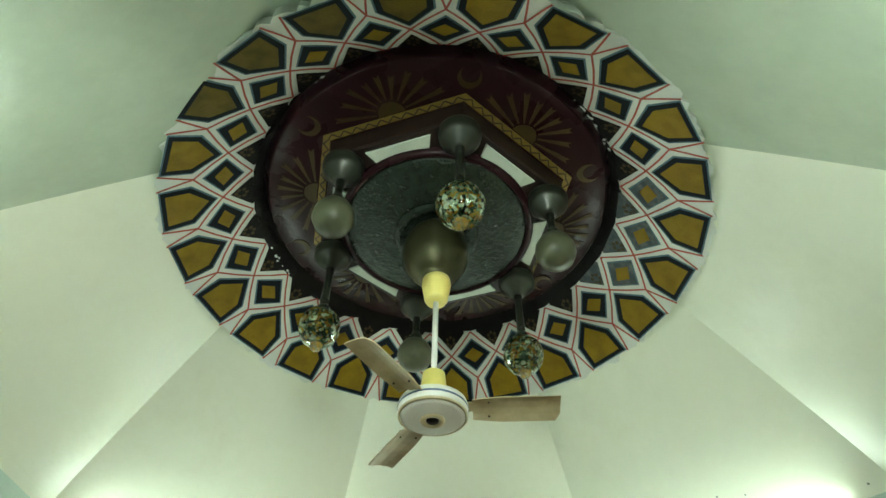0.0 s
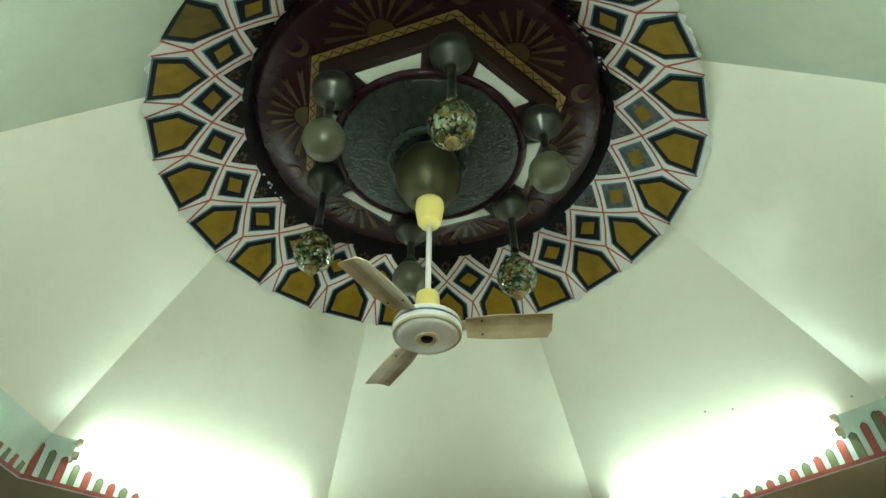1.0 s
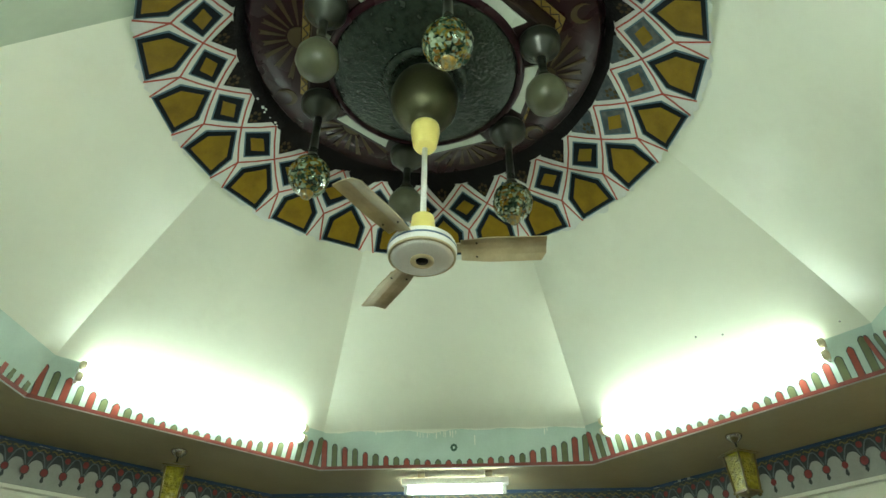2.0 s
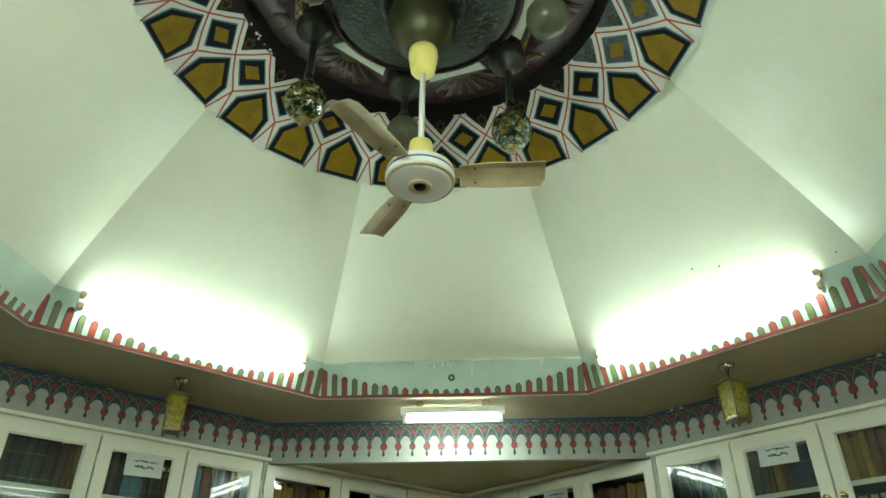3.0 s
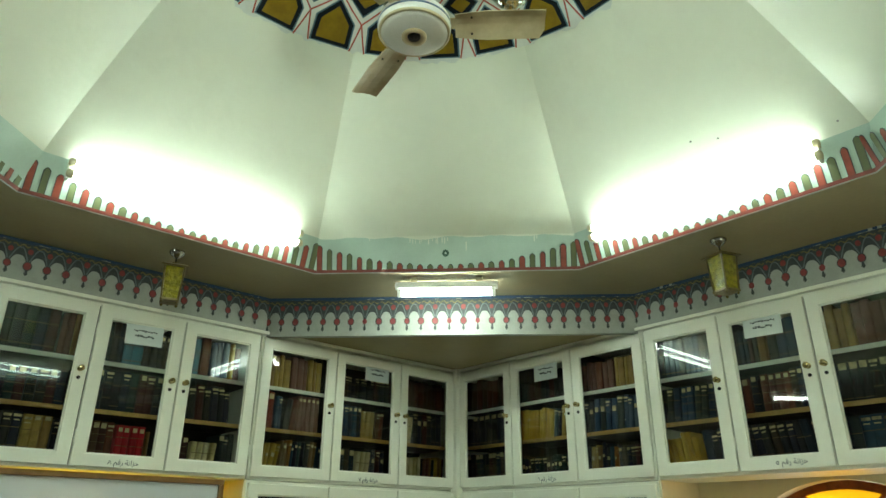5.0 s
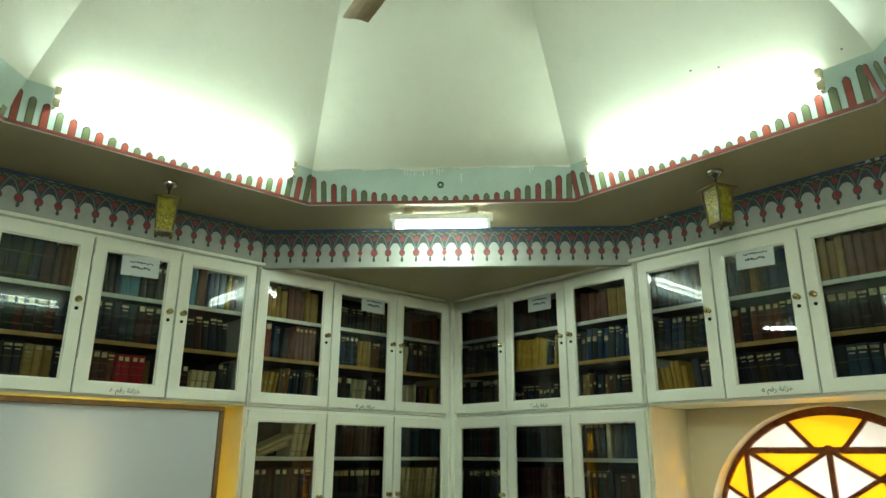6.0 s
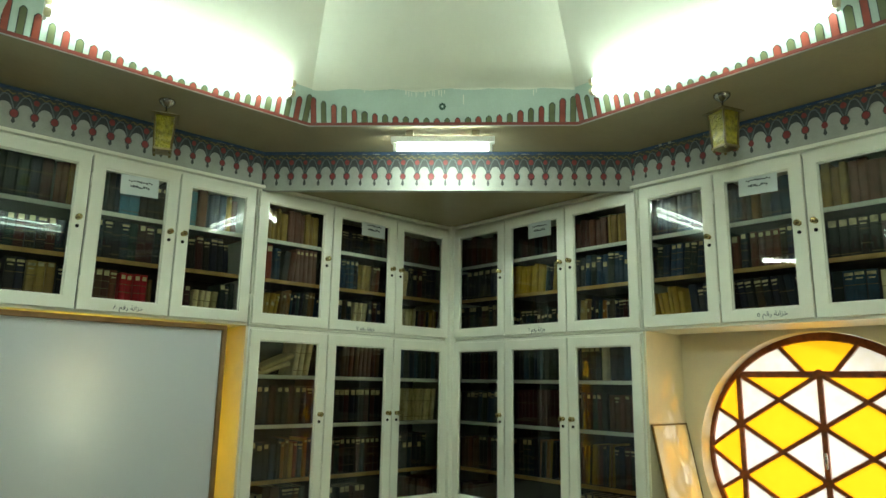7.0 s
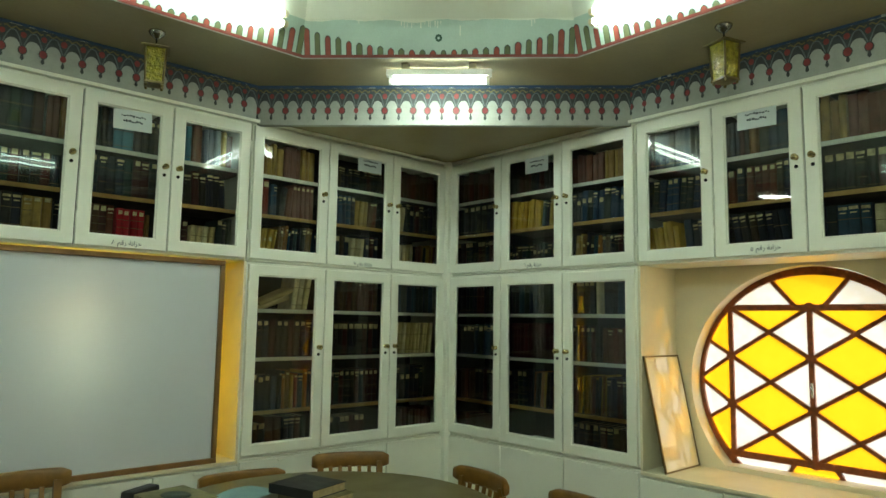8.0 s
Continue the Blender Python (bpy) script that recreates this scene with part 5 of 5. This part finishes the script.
lower = {
    ("N", 0): [[R(None, 0.62), R(COVERS_CREAM, 0.38, 0.034, 0.84, 8, True, False)], [R(COVERS, 1, 0.042, 0.84)], [R(COVERS_BLUE, 0.5, 0.042, 0.72, 0, False), R(COVERS_MIX, 0.5, 0.03, 0.76, 0, False)], [R(COVERS, 0.35, 0.04, 0.72, 0, False), R(COVERS_BROWN, 0.25, 0.05, 0.88, 0, True, False), R(COVERS, 0.4, 0.04, 0.82)]],
    ("N", 1): [[R(COVERS, 0.3, 0.04, 0.86, 0, True, False), R(COVERS_BROWN, 0.7, 0.032, 0.84, 3)], [R(COVERS_BROWN, 0.2, 0.04, 0.84), R(COVERS, 0.8, 0.04, 0.8)], [R(COVERS, 1, 0.038, 0.76)], [R(COVERS, 0.8, 0.04, 0.7)]],
    ("N", 2): [[R(COVERS_BLUE, 1, 0.04, 0.8, 0, False, False)], [R(COVERS_CREAM, 1, 0.028, 0.80, 6, True, False)], [R(COVERS, 0.8, 0.044, 0.8)], [R(COVERS_BROWN, 1, 0.03, 0.74, 0, False, False)]],
    ("E", 0): [[R(COVERS, 1, 0.04, 0.75, 0, True, False)], [R(COVERS_BLUE, 1, 0.038, 0.78, 5, False)], [R(COVERS_BROWN, 0.4, 0.04, 0.74, 0, False, False), R(COVERS, 0.6, 0.04, 0.76)], [R(COVERS_BROWN, 0.5, 0.05, 0.6, 0, False, False)]],
    ("E", 1): [[R(COVERS_BLUE, 1, 0.04, 0.84, 0, False, False)], [R(COVERS_MAROON, 1, 0.034, 0.86, 0, True, False)], [R(COVERS, 0.35, 0.04, 0.8), R(COVERS_MIX, 0.65, 0.026, 0.80, 3, False, False)], [R(None, 0.8), R(COVERS_TAN, 0.2, 0.03, 0.6, 12, False, False)]],
    ("E", 2): [[R(COVERS, 0.4, 0.036, 0.8), R(COVERS_CREAM, 0.1, 0.03, 0.86, 0, False, False), R(COVERS_BLUE, 0.5, 0.05, 0.8, 0, False, False)], [R(COVERS, 0.5, 0.036, 0.82), R(COVERS_BROWN, 0.5, 0.036, 0.78)], [R(COVERS_TAN, 0.55, 0.022, 0.78, 3, False, False), R(COVERS, 0.45, 0.036, 0.8)], [R(COVERS, 1, 0.05, 0.78, 0, True, True)]],
}
LOW_Z = [(1.622, 0.265), (1.328, 0.27), (1.010, 0.292), (0.766, 0.228)]
for side, edges, m in (("N", N_CORNER, M_NORTH), ("E", E_CORNER, M_EAST)):
    for i, (a, b2) in enumerate(zip(edges, edges[1:])):
        for (z, clear), rec in zip(LOW_Z, lower[(side, i)]):
            fill(m, a + 0.012, b2 - 0.012, z, clear, rec, rb, False)
for k in range(2):
    ob = book(M_NORTH @ pose(0.86 + 0.03 * k, 0.06, 1.640 + 0.032 * k, 0, 70 - 4 * k, 0), 0.028, 0.24, 0.17, COVERS_CREAM, False, False, 0, "cream paper-bound book lying aslant on the shelf")

# ---- stained-glass windows ----


def clip_disc(poly, cy, cz, r, n=48):
    """Clips a convex polygon of (y, z) by a disc."""
    for i in range(n):
        a = 2 * math.pi * (i + 0.5) / n
        nx, nz = math.cos(a), math.sin(a)
        out = []
        for (p, q2) in zip(poly, poly[1:] + poly[:1]):
            dp = (p[0] - cy) * nx + (p[1] - cz) * nz - r
            dq = (q2[0] - cy) * nx + (q2[1] - cz) * nz - r
            if dp <= 0:
                out.append(p)
            if dp * dq < 0:
                k = dp / (dp - dq)
                out.append((p[0] + (q2[0] - p[0]) * k, p[1] + (q2[1] - p[1]) * k))
        poly = out
        if len(poly) < 3:
            return []
    return poly


def round_window(name, label, m, pale=None):
    """x across, z up, set in the wall's round hole."""
    root = thing(name, label, "window", kind="structure", m=m)
    cz, r, y = 1.245, 0.636, 0.52
    part("window_frame", torus_frame(cz, r, y), MUNTIN, root, "round brown window frame")
    W, Hc = 0.44, 0.280
    zs = [1.677 - Hc * i for i in range(4)]
    panes, bars = [], []
    for c0 in (-W, 0.0):
        for i in range(4):
            z = zs[i]
            top = min(zs[0], z + Hc / 2)
            low = max(zs[3] - 0.0, z - Hc / 2)
            cx = c0 + W / 2
            if i == 0:
                panes.append(([(c0, z), (c0 + W, z), (cx, z - Hc / 2)], 1))
            elif i == 3:
                panes.append(([(c0, z), (cx, z + Hc / 2), (c0 + W, z)], 1))
            else:
                panes.append(([(c0, z), (cx, z + Hc / 2), (c0 + W, z), (cx, z - Hc / 2)], 1))
            if i < 3:
                panes.append(([(c0, z), (cx, z - Hc / 2), (c0, z - Hc)], 0))
                panes.append(([(c0 + W, z), (c0 + W, z - Hc), (cx, z - Hc / 2)], 0))
                bars.append(((c0, z), (c0 + W, z - Hc), 0.014))
                bars.append(((c0 + W, z), (c0, z - Hc), 0.014))
    for s in (-1, 1):
        far, mid, rim_x = s * 0.68, (zs[1] + zs[2]) / 2, s * 0.636
        panes.append(([(s * W, zs[0]), (far, zs[0]), (far, mid + 0.292), (s * W, zs[1])], 1))
        panes.append(([(s * W, zs[1]), (far, mid + 0.292), (far, mid), (rim_x, mid)], 0))
        panes.append(([(s * W, zs[1]), (rim_x, mid), (s * W, zs[2])], 1))
        panes.append(([(s * W, zs[2]), (rim_x, mid), (far, mid), (far, mid - 0.292)], 0))
        panes.append(([(s * W, zs[2]), (far, mid - 0.292), (far, zs[3]), (s * W, zs[3])], 1))
        for za, zb in ((zs[1], mid + 0.265), (zs[1], mid), (zs[2], mid), (zs[2], mid - 0.265)):
            bars.append(((s * W, za), (rim_x, zb), 0.012))
        x1 = 0.07
        panes.append(([(s * x1, 1.677), (s * 0.30, 1.95), (s * 0.70, 1.95), (s * 0.70, 1.677)], 0))
        panes.append(([(s * 0.10, zs[3]), (s * 0.24, 0.58), (s * 0.70, 0.58), (s * 0.70, zs[3])], 0))
        bars.append(((s * x1, 1.677), (s * 0.30, 1.95), 0.014))
        bars.append(((s * 0.10, zs[3]), (s * 0.24, 0.58), 0.014))
        bars.append(((s * W, 1.75), (s * W, 0.80), 0.017))
    panes.append(([(-0.07, 1.677), (0.07, 1.677), (0.30, 1.95), (-0.30, 1.95)], 1))
    panes.append(([(-0.24, 0.58), (0.24, 0.58), (0.10, zs[3]), (-0.10, zs[3])], 1))
    bars += [((0, 1.677), (0, zs[3]), 0.018), ((-0.66, 1.677), (0.66, 1.677), 0.022), ((-0.66, zs[3]), (0.66, zs[3]), 0.024)]
    for poly, yellow in panes:
        poly = clip_disc(poly, 0, cz, r)
        if len(poly) < 3:
            continue
        cx = sum(p[0] for p in poly) / len(poly)
        czp = sum(p[1] for p in poly) / len(poly)
        bm = bmesh.new()
        vs = [bm.verts.new((p[0], y, p[1])) for p in poly]
        bm.faces.new(vs)
        bmesh.ops.remove_doubles(bm, verts=bm.verts, dist=0.0005)
        part("pane", bm, (AMBER_GLASS if pale else YELLOW_GLASS) if yellow else (pale or WHITE_GLASS), root, "yellow stained-glass pane" if yellow else "pale frosted pane")
    for i, (p, q2, w) in enumerate(bars):
        w *= 1.5
        k = clip_disc([p, q2, ((p[0] + q2[0]) / 2 + 1e-5, (p[1] + q2[1]) / 2 + 1e-5)], 0, cz, r)
        if len(k) < 2:
            continue
        far2 = max(((a, b2) for a in k for b2 in k), key=lambda ab: math.dist(*ab))
        (px, pz), (qx, qz) = far2
        part("muntin", bar((px, y - 0.012 - 0.0007 * i * 0.2, pz), (qx, y - 0.012 - 0.0007 * i * 0.2, qz), w, 0.022, (0, 1, 0)), MUNTIN, root)
    bm = bmesh.new()
    for z in zs:
        for x in (-W, 0, W):
            prism([(x + 0.028 * math.cos(t2), y - 0.016, z + 0.028 * math.sin(t2)) for t2 in [math.pi * j / 5 for j in range(10)]], (0, 0.008, 0), bm)
    part("joint_bosses", bm, MUNTIN, root)
    part("latch", rod((0.004, y - 0.028, 1.19), (0.004, y - 0.028, 1.27), 0.007, 10), CHROME, root, "small metal latch")
    return root


def torus_frame(cz, r, y):
    bm = bmesh.new()
    n = 72
    prof = [(r - 0.024, y - 0.018), (r + 0.022, y - 0.018), (r + 0.022, y + 0.014), (r - 0.024, y + 0.014)]
    rings = [[bm.verts.new((a * math.cos(2 * math.pi * i / n), b2, cz + a * math.sin(2 * math.pi * i / n))) for i in range(n)] for a, b2 in prof]
    for k in range(4):
        a, c = rings[k], rings[(k + 1) % 4]
        for i in range(n):
            bm.faces.new((a[i], a[(i + 1) % n], c[(i + 1) % n], c[i]))
    bmesh.ops.recalc_face_normals(bm, faces=bm.faces)
    return bm


round_window("window_1", "round window of yellow and white stained glass, brown leads", M_EAST @ pose(-0.025, 0, 0.004))
round_window("window_2", "round stained-glass window hidden behind the whiteboard", M_NORTH, AMBER_GLASS)

# ---- whiteboard, framed panel, lanterns, papers ----
board = thing("whiteboard", "large whiteboard with a brown wooden frame in the niche", "whiteboard", m=M_NORTH)
bx0, bx1, bz0, bz1 = -1.05, 0.633, 0.758, 1.906
part("face", box(bx0 + 0.012, bx1 - 0.012, 0.006, 0.016, bz0 + 0.012, bz1 - 0.012), BOARD, board, "smudged white writing surface")
for a, b2, c, d in ((bx0, bx1, bz0, bz0 + 0.028), (bx0, bx1, bz1 - 0.028, bz1), (bx0, bx0 + 0.026, bz0 + 0.029, bz1 - 0.029), (bx1 - 0.026, bx1, bz0 + 0.029, bz1 - 0.029)):
    part("frame_bar", box(a, b2, -0.012, 0.022, c, d, 0.004), BOARD_FRAME, board, "brown wooden frame bar")


def lantern(m):
    root = thing("lantern", "small square brass lantern with amber glass under the soffit", "lantern", "hanging lanterns", m=m)
    part("ball", lathe([(0.040, 0.0), (0.041, -0.006), (0.034, -0.018), (0.020, -0.029), (0.012, -0.036), (0.001, -0.038)], 24), CHROME, root, "chrome ceiling ball")
    part("hook", rod((0, 0, -0.038), (0, 0, -0.075), 0.004, 8), SOOT, root)
    bm = bmesh.new()
    top = [(0.066, -0.098), (0.066, -0.093), (0.050, -0.084), (0.026, -0.074), (0.014, -0.070), (0.012, -0.064)]
    rings = [[bm.verts.new((sx * r, sy * r, z)) for sx, sy in ((-1, -1), (1, -1), (1, 1), (-1, 1))] for r, z in top]
    for a, c in zip(rings, rings[1:]):
        for i in range(4):
            bm.faces.new((a[i], a[(i + 1) % 4], c[(i + 1) % 4], c[i]))
    bm.faces.new(rings[0][::-1])
    bm.faces.new(rings[-1])
    part("roof", bm, LANTERN_BRASS, root, "flared brass roof")
    for k in range(4):
        a0 = (((-1, -1), (1, -1), (1, 1), (-1, 1))[k])
        a1 = (((-1, -1), (1, -1), (1, 1), (-1, 1))[(k + 1) % 4])
        part("corner_bar", rod((a0[0] * 0.049, a0[1] * 0.049, -0.092), (a0[0] * 0.040, a0[1] * 0.040, -0.268), 0.0048, 6), LANTERN_BRASS, root)
        bm = bmesh.new()
        vs = [bm.verts.new(p) for p in ((a0[0] * 0.048, a0[1] * 0.048, -0.093), (a1[0] * 0.048, a1[1] * 0.048, -0.093), (a1[0] * 0.039, a1[1] * 0.039, -0.267), (a0[0] * 0.039, a0[1] * 0.039, -0.267))]
        bm.faces.new(vs)
        bmesh.ops.subdivide_edges(bm, edges=bm.edges, cuts=5, use_grid_fill=True)
        r3 = random.Random(k)
        for v in bm.verts:
            v.co.x *= 1 + r3.uniform(-0.03, 0.0)
            v.co.y *= 1 + r3.uniform(-0.03, 0.0)
        part("amber_pane", bm, LANTERN_GLASS, root, "mottled amber glass pane")
    for sx, sy in ((-1, -1), (1, -1), (1, 1), (-1, 1)):
        part("foot", lathe([(0.006, 0.0), (0.008, -0.005), (0.005, -0.011), (0.001, -0.013)], 10), LANTERN_BRASS, root, "", pose(sx * 0.036, sy * 0.036, -0.2802))
    part("tray", box(-0.046, 0.046, -0.046, 0.046, -0.280, -0.268, 0.003), LANTERN_BRASS, root)
    return root


LANTERN_GLASS = material("mottled_amber_glass", (0.48, 0.42, 0.03), 0.22, spread=0.3, scale=45, second=(0.10, 0.09, 0.010), bump=0.8, gloss=0.35)
LANTERN_GLASS.node_tree.nodes["Principled BSDF"].inputs["Transmission Weight"].default_value = 0.25
first = lantern(pose(0.045, 2.02, Z_SOFFIT, 0, 0, -19))
copy_thing(first, pose(1.985, 0.028, Z_SOFFIT, 0, 0, -19))

def paper(m, w, h, lines):
    root = thing("paper_label", "white paper label with handwriting, taped inside the glass", "paper label", "paper labels", m=m)
    part("sheet", box(0, w, -0.001, 0.0, 0, h), PAPER, root)
    r4 = random.Random(int(w * 1000))
    for i in range(lines):
        bm = bmesh.new()
        z = h * (0.68 - 0.28 * i)
        x = w * (0.2 + 0.05 * i)
        while x < w * (0.8 - 0.06 * i):
            l = r4.uniform(0.006, 0.016)
            dz = r4.uniform(-0.003, 0.003)
            box(x, x + l, -0.0022, -0.0012, z + dz, z + dz + r4.uniform(0.005, 0.013), 0, bm)
            x += l + r4.uniform(0.001, 0.004)
        part("writing", bm, INK, root)
    return root


# framed panel leaning in the window niche
FRAME_GLASS = material("framed_panel_glass", (0.80, 0.75, 0.54), 0.14, metal=0.0, spread=0.04, gloss=0.6, bump=0.01)
panel = thing("framed_panel", "glazed panel in a thin brass frame leaning in the window niche", "framed panel", m=M_EAST @ pose(-0.613, 0.012, 0.7575) @ pose(0, 0, 0, 0, -11.3, 0) @ pose(0, 0, 0, 0, 0, 90))
part("sheet", box(0.006, 0.376, 0.003, 0.009, 0.006, 0.644), FRAME_GLASS, panel, "pale reflecting sheet")
for a, b2, c, d in ((0, 0.382, 0, 0.01), (0, 0.382, 0.64, 0.65), (0, 0.01, 0.0105, 0.6395), (0.372, 0.382, 0.0105, 0.6395)):
    part("frame_bar", box(a, b2, 0, 0.014, c, d, 0.002), LANTERN_BRASS, panel)

for m in (M_NORTH @ pose(-0.028, -0.0135, 2.566, 0, -2, 0), M_NORTH @ pose(1.543, -0.0135, 2.592), M_EAST @ pose(-1.614, -0.0135, 2.580), M_EAST @ pose(-0.156, -0.0135, 2.590, 0, 1.5, 0)):
    paper(m, 0.198, 0.108, 2)


def lettering(parent, x, z, words, size):
    cu = bpy.data.curves.new("lettering", "FONT")
    cu.body = words
    cu.size, cu.extrude, cu.align_x = size, 0.0006, "CENTER"
    cu.materials.append(INK)
    ob = new("lettering", cu)
    ob.parent = parent
    ob.matrix_basis = pose(x, -0.0232, z, 90, 0, 0)
    return tagged(ob, "dark handwritten cabinet number")


CASE = "\uFEE2\uFED7\uFEAD \uFE94\uFEE7\uFE8D\uFEB0\uFEA7"
for c, x, z, digit in ((cabs[2], 0.075, 1.948, "\u0668"), (cabs[1], 1.60, 1.940, "\u0667"), (cabs[4], -1.54, 1.946, "\u0666"), (cabs[5], -0.03, 1.954, "\u0665")):
    lettering(c, x, z, digit + " " + CASE, 0.034)

# ---- table, chairs and what lies on the table ----
TX, TY, TR = 0.62, 1.204, 0.775
table = thing("round_table", "round olive-brown wooden table on a pedestal", "table", m=pose(TX, TY, 0))
part("tabletop", lathe([(TR - 0.01, 0.715), (TR, 0.722), (TR, 0.742), (TR - 0.008, 0.75), (0.001, 0.75)], 80), TABLE_TOP, table, "dull olive-brown table top")
part("pedestal", lathe([(0.26, 0.0), (0.26, 0.03), (0.10, 0.09), (0.07, 0.3), (0.09, 0.6), (0.2, 0.7), (0.2, 0.714)], 32), CHAIR_WOOD, table)


def chair(m, label):
    root = thing("dining_chair", label, "chair", "chairs round the table", m=m)
    # seat faces +y, back rail at y = -0.2
    bm = box(-0.21, 0.21, -0.18, 0.22, 0.43, 0.46, 0.012)
    part("seat", bm, CHAIR_WOOD, root, "varnished wooden seat")
    for x in (-0.18, 0.18):
        part("front_leg", rod((x, 0.19, 0), (x, 0.18, 0.43), 0.018, 12), CHAIR_WOOD, root)
        part("back_post", bar((x, -0.20, 0), (x * 0.93, -0.235, 0.77), 0.032, 0.028, (0, 1, 0.04)), CHAIR_WOOD, root)
    bm = bmesh.new()
    n = 14
    prof = [(-0.017, 0.012), (-0.010, 0.0), (0.010, 0.0), (0.017, 0.012), (0.017, 0.068), (0.010, 0.082), (-0.010, 0.082), (-0.017, 0.068)]
    secs = []
    for i in range(n + 1):
        u = -1 + 2 * i / n
        x, y = 0.218 * u, -0.255 + 0.045 * u * u
        end = 1 - 0.35 * max(0, abs(u) - 0.85) / 0.15
        secs.append([bm.verts.new((x, y + py, 0.738 + 0.041 + (pz - 0.041) * end)) for py, pz in prof])
    for a, c in zip(secs, secs[1:]):
        for i in range(8):
            bm.faces.new((a[i], a[(i + 1) % 8], c[(i + 1) % 8], c[i])).smooth = True
    bm.faces.new(secs[0])
    bm.faces.new(secs[-1][::-1])
    bmesh.ops.recalc_face_normals(bm, faces=bm.faces)
    part("top_rail", bm, CHAIR_WOOD, root, "curved varnished top rail")
    for i in range(5):
        x = -0.11 + 0.055 * i
        part("spindle", bar((x, -0.19, 0.46), (x, -0.247 + 0.045 * (x / 0.218) ** 2, 0.745), 0.02, 0.012, (0, 1, 0)), CHAIR_WOOD, root)
    return root


def chair_pose(ax, ay, bx, by, s=1.0):
    """Pose from the two ends of the top rail, seen from the room: a left end, b right end."""
    mx, my = (ax + bx) / 2, (ay + by) / 2
    d = math.degrees(math.atan2(by - ay, bx - ax)) + 180
    return pose(mx, my, 0, 0, 0, d) @ pose(0, 0.235, 0)


c0 = chair(chair_pose(1.034, 2.009, 1.407, 1.825), "varnished wooden spindle-back chair pushed under the table")
for pts in ((1.504, 1.312, 1.434, 0.873), (1.50, 0.66, 1.42, 0.23)):
    copy_thing(c0, chair_pose(*pts))
copy_thing(c0, chair_pose(0.408, 2.121, 0.873, 2.048) @ Matrix.Diagonal((1.05, 1.0, 0.93, 1)))
copy_thing(c0, chair_pose(-0.60, 2.25, -0.163, 2.25) @ Matrix.Diagonal((1.055, 1.0, 1.055, 1)))


def flat_book(m, w, d, h, cover, label):
    root = thing("closed_book", label, "book", "books on the table", m=m)
    bm = box(0, w, 0, d, 0, 0.004, 0.001)
    box(0, w, 0, d, h - 0.004, h, 0.001, bm)
    box(0, 0.004, 0, d, 0.004, h - 0.004, 0, bm)
    part("cover", bm, cover, root)
    part("pages", box(0.004, w - 0.006, 0.005, d - 0.005, 0.0042, h - 0.0042), PAGES, root, "yellowed page edges")
    return root


BLACK_COVER = material("black_book_cover", (0.018, 0.020, 0.022), 0.4, spread=0.1, scale=20)
OLIVE_COVER = material("olive_book_cover", (0.22, 0.20, 0.08), 0.5, spread=0.15, scale=25)
flat_book(pose(0.585, 1.235, 0.7502, 0, 0, 12), 0.23, 0.26, 0.034, OLIVE_COVER, "thick book with yellow edges under the black one")
flat_book(pose(0.571, 1.261, 0.7846, 0, 0, 17), 0.235, 0.262, 0.042, BLACK_COVER, "black hardback with yellowed pages on top of another")
ob = flat_book(pose(0.05, 1.545, 0.7502, 0, 0, 8), 0.24, 0.30, 0.038, OLIVE_COVER, "olive patterned book with a dark medallion on the table")
part("medallion", lathe([(0.055, 0.0385), (0.06, 0.0395), (0.001, 0.0397)], 32), material("medallion_green", (0.05, 0.07, 0.05), 0.5), ob, "dark round medallion", pose(0.12, 0.15, 0) @ Matrix.Diagonal((1.0, 1.3, 1, 1)))
bm = box(-0.09, 0.09, -0.035, 0.035, 0.0, 0.05, 0.018)
tagged(part("pencil_case", bm, BLACK_COVER, m=pose(0.06, 1.90, 0.7502, 0, 0, 30)), "small black rounded case on the table", "case")
sheet = bmesh.new()
nx, ny = 10, 8
gv = [[sheet.verts.new((0.26 * i / nx, 0.19 * j / ny, 0.004 + 0.012 * math.sin(i / nx * 3.1) * (j / ny))) for j in range(ny + 1)] for i in range(nx + 1)]
for i in range(nx):
    for j in range(ny):
        sheet.faces.new((gv[i][j], gv[i + 1][j], gv[i + 1][j + 1], gv[i][j + 1]))
tagged(part("booklet", sheet, material("pale_turquoise_paper", (0.25, 0.42, 0.42), 0.6, spread=0.08), m=pose(0.38, 1.52, 0.752, 0, 0, 22)), "pale turquoise booklet lying open on the table", "booklet")
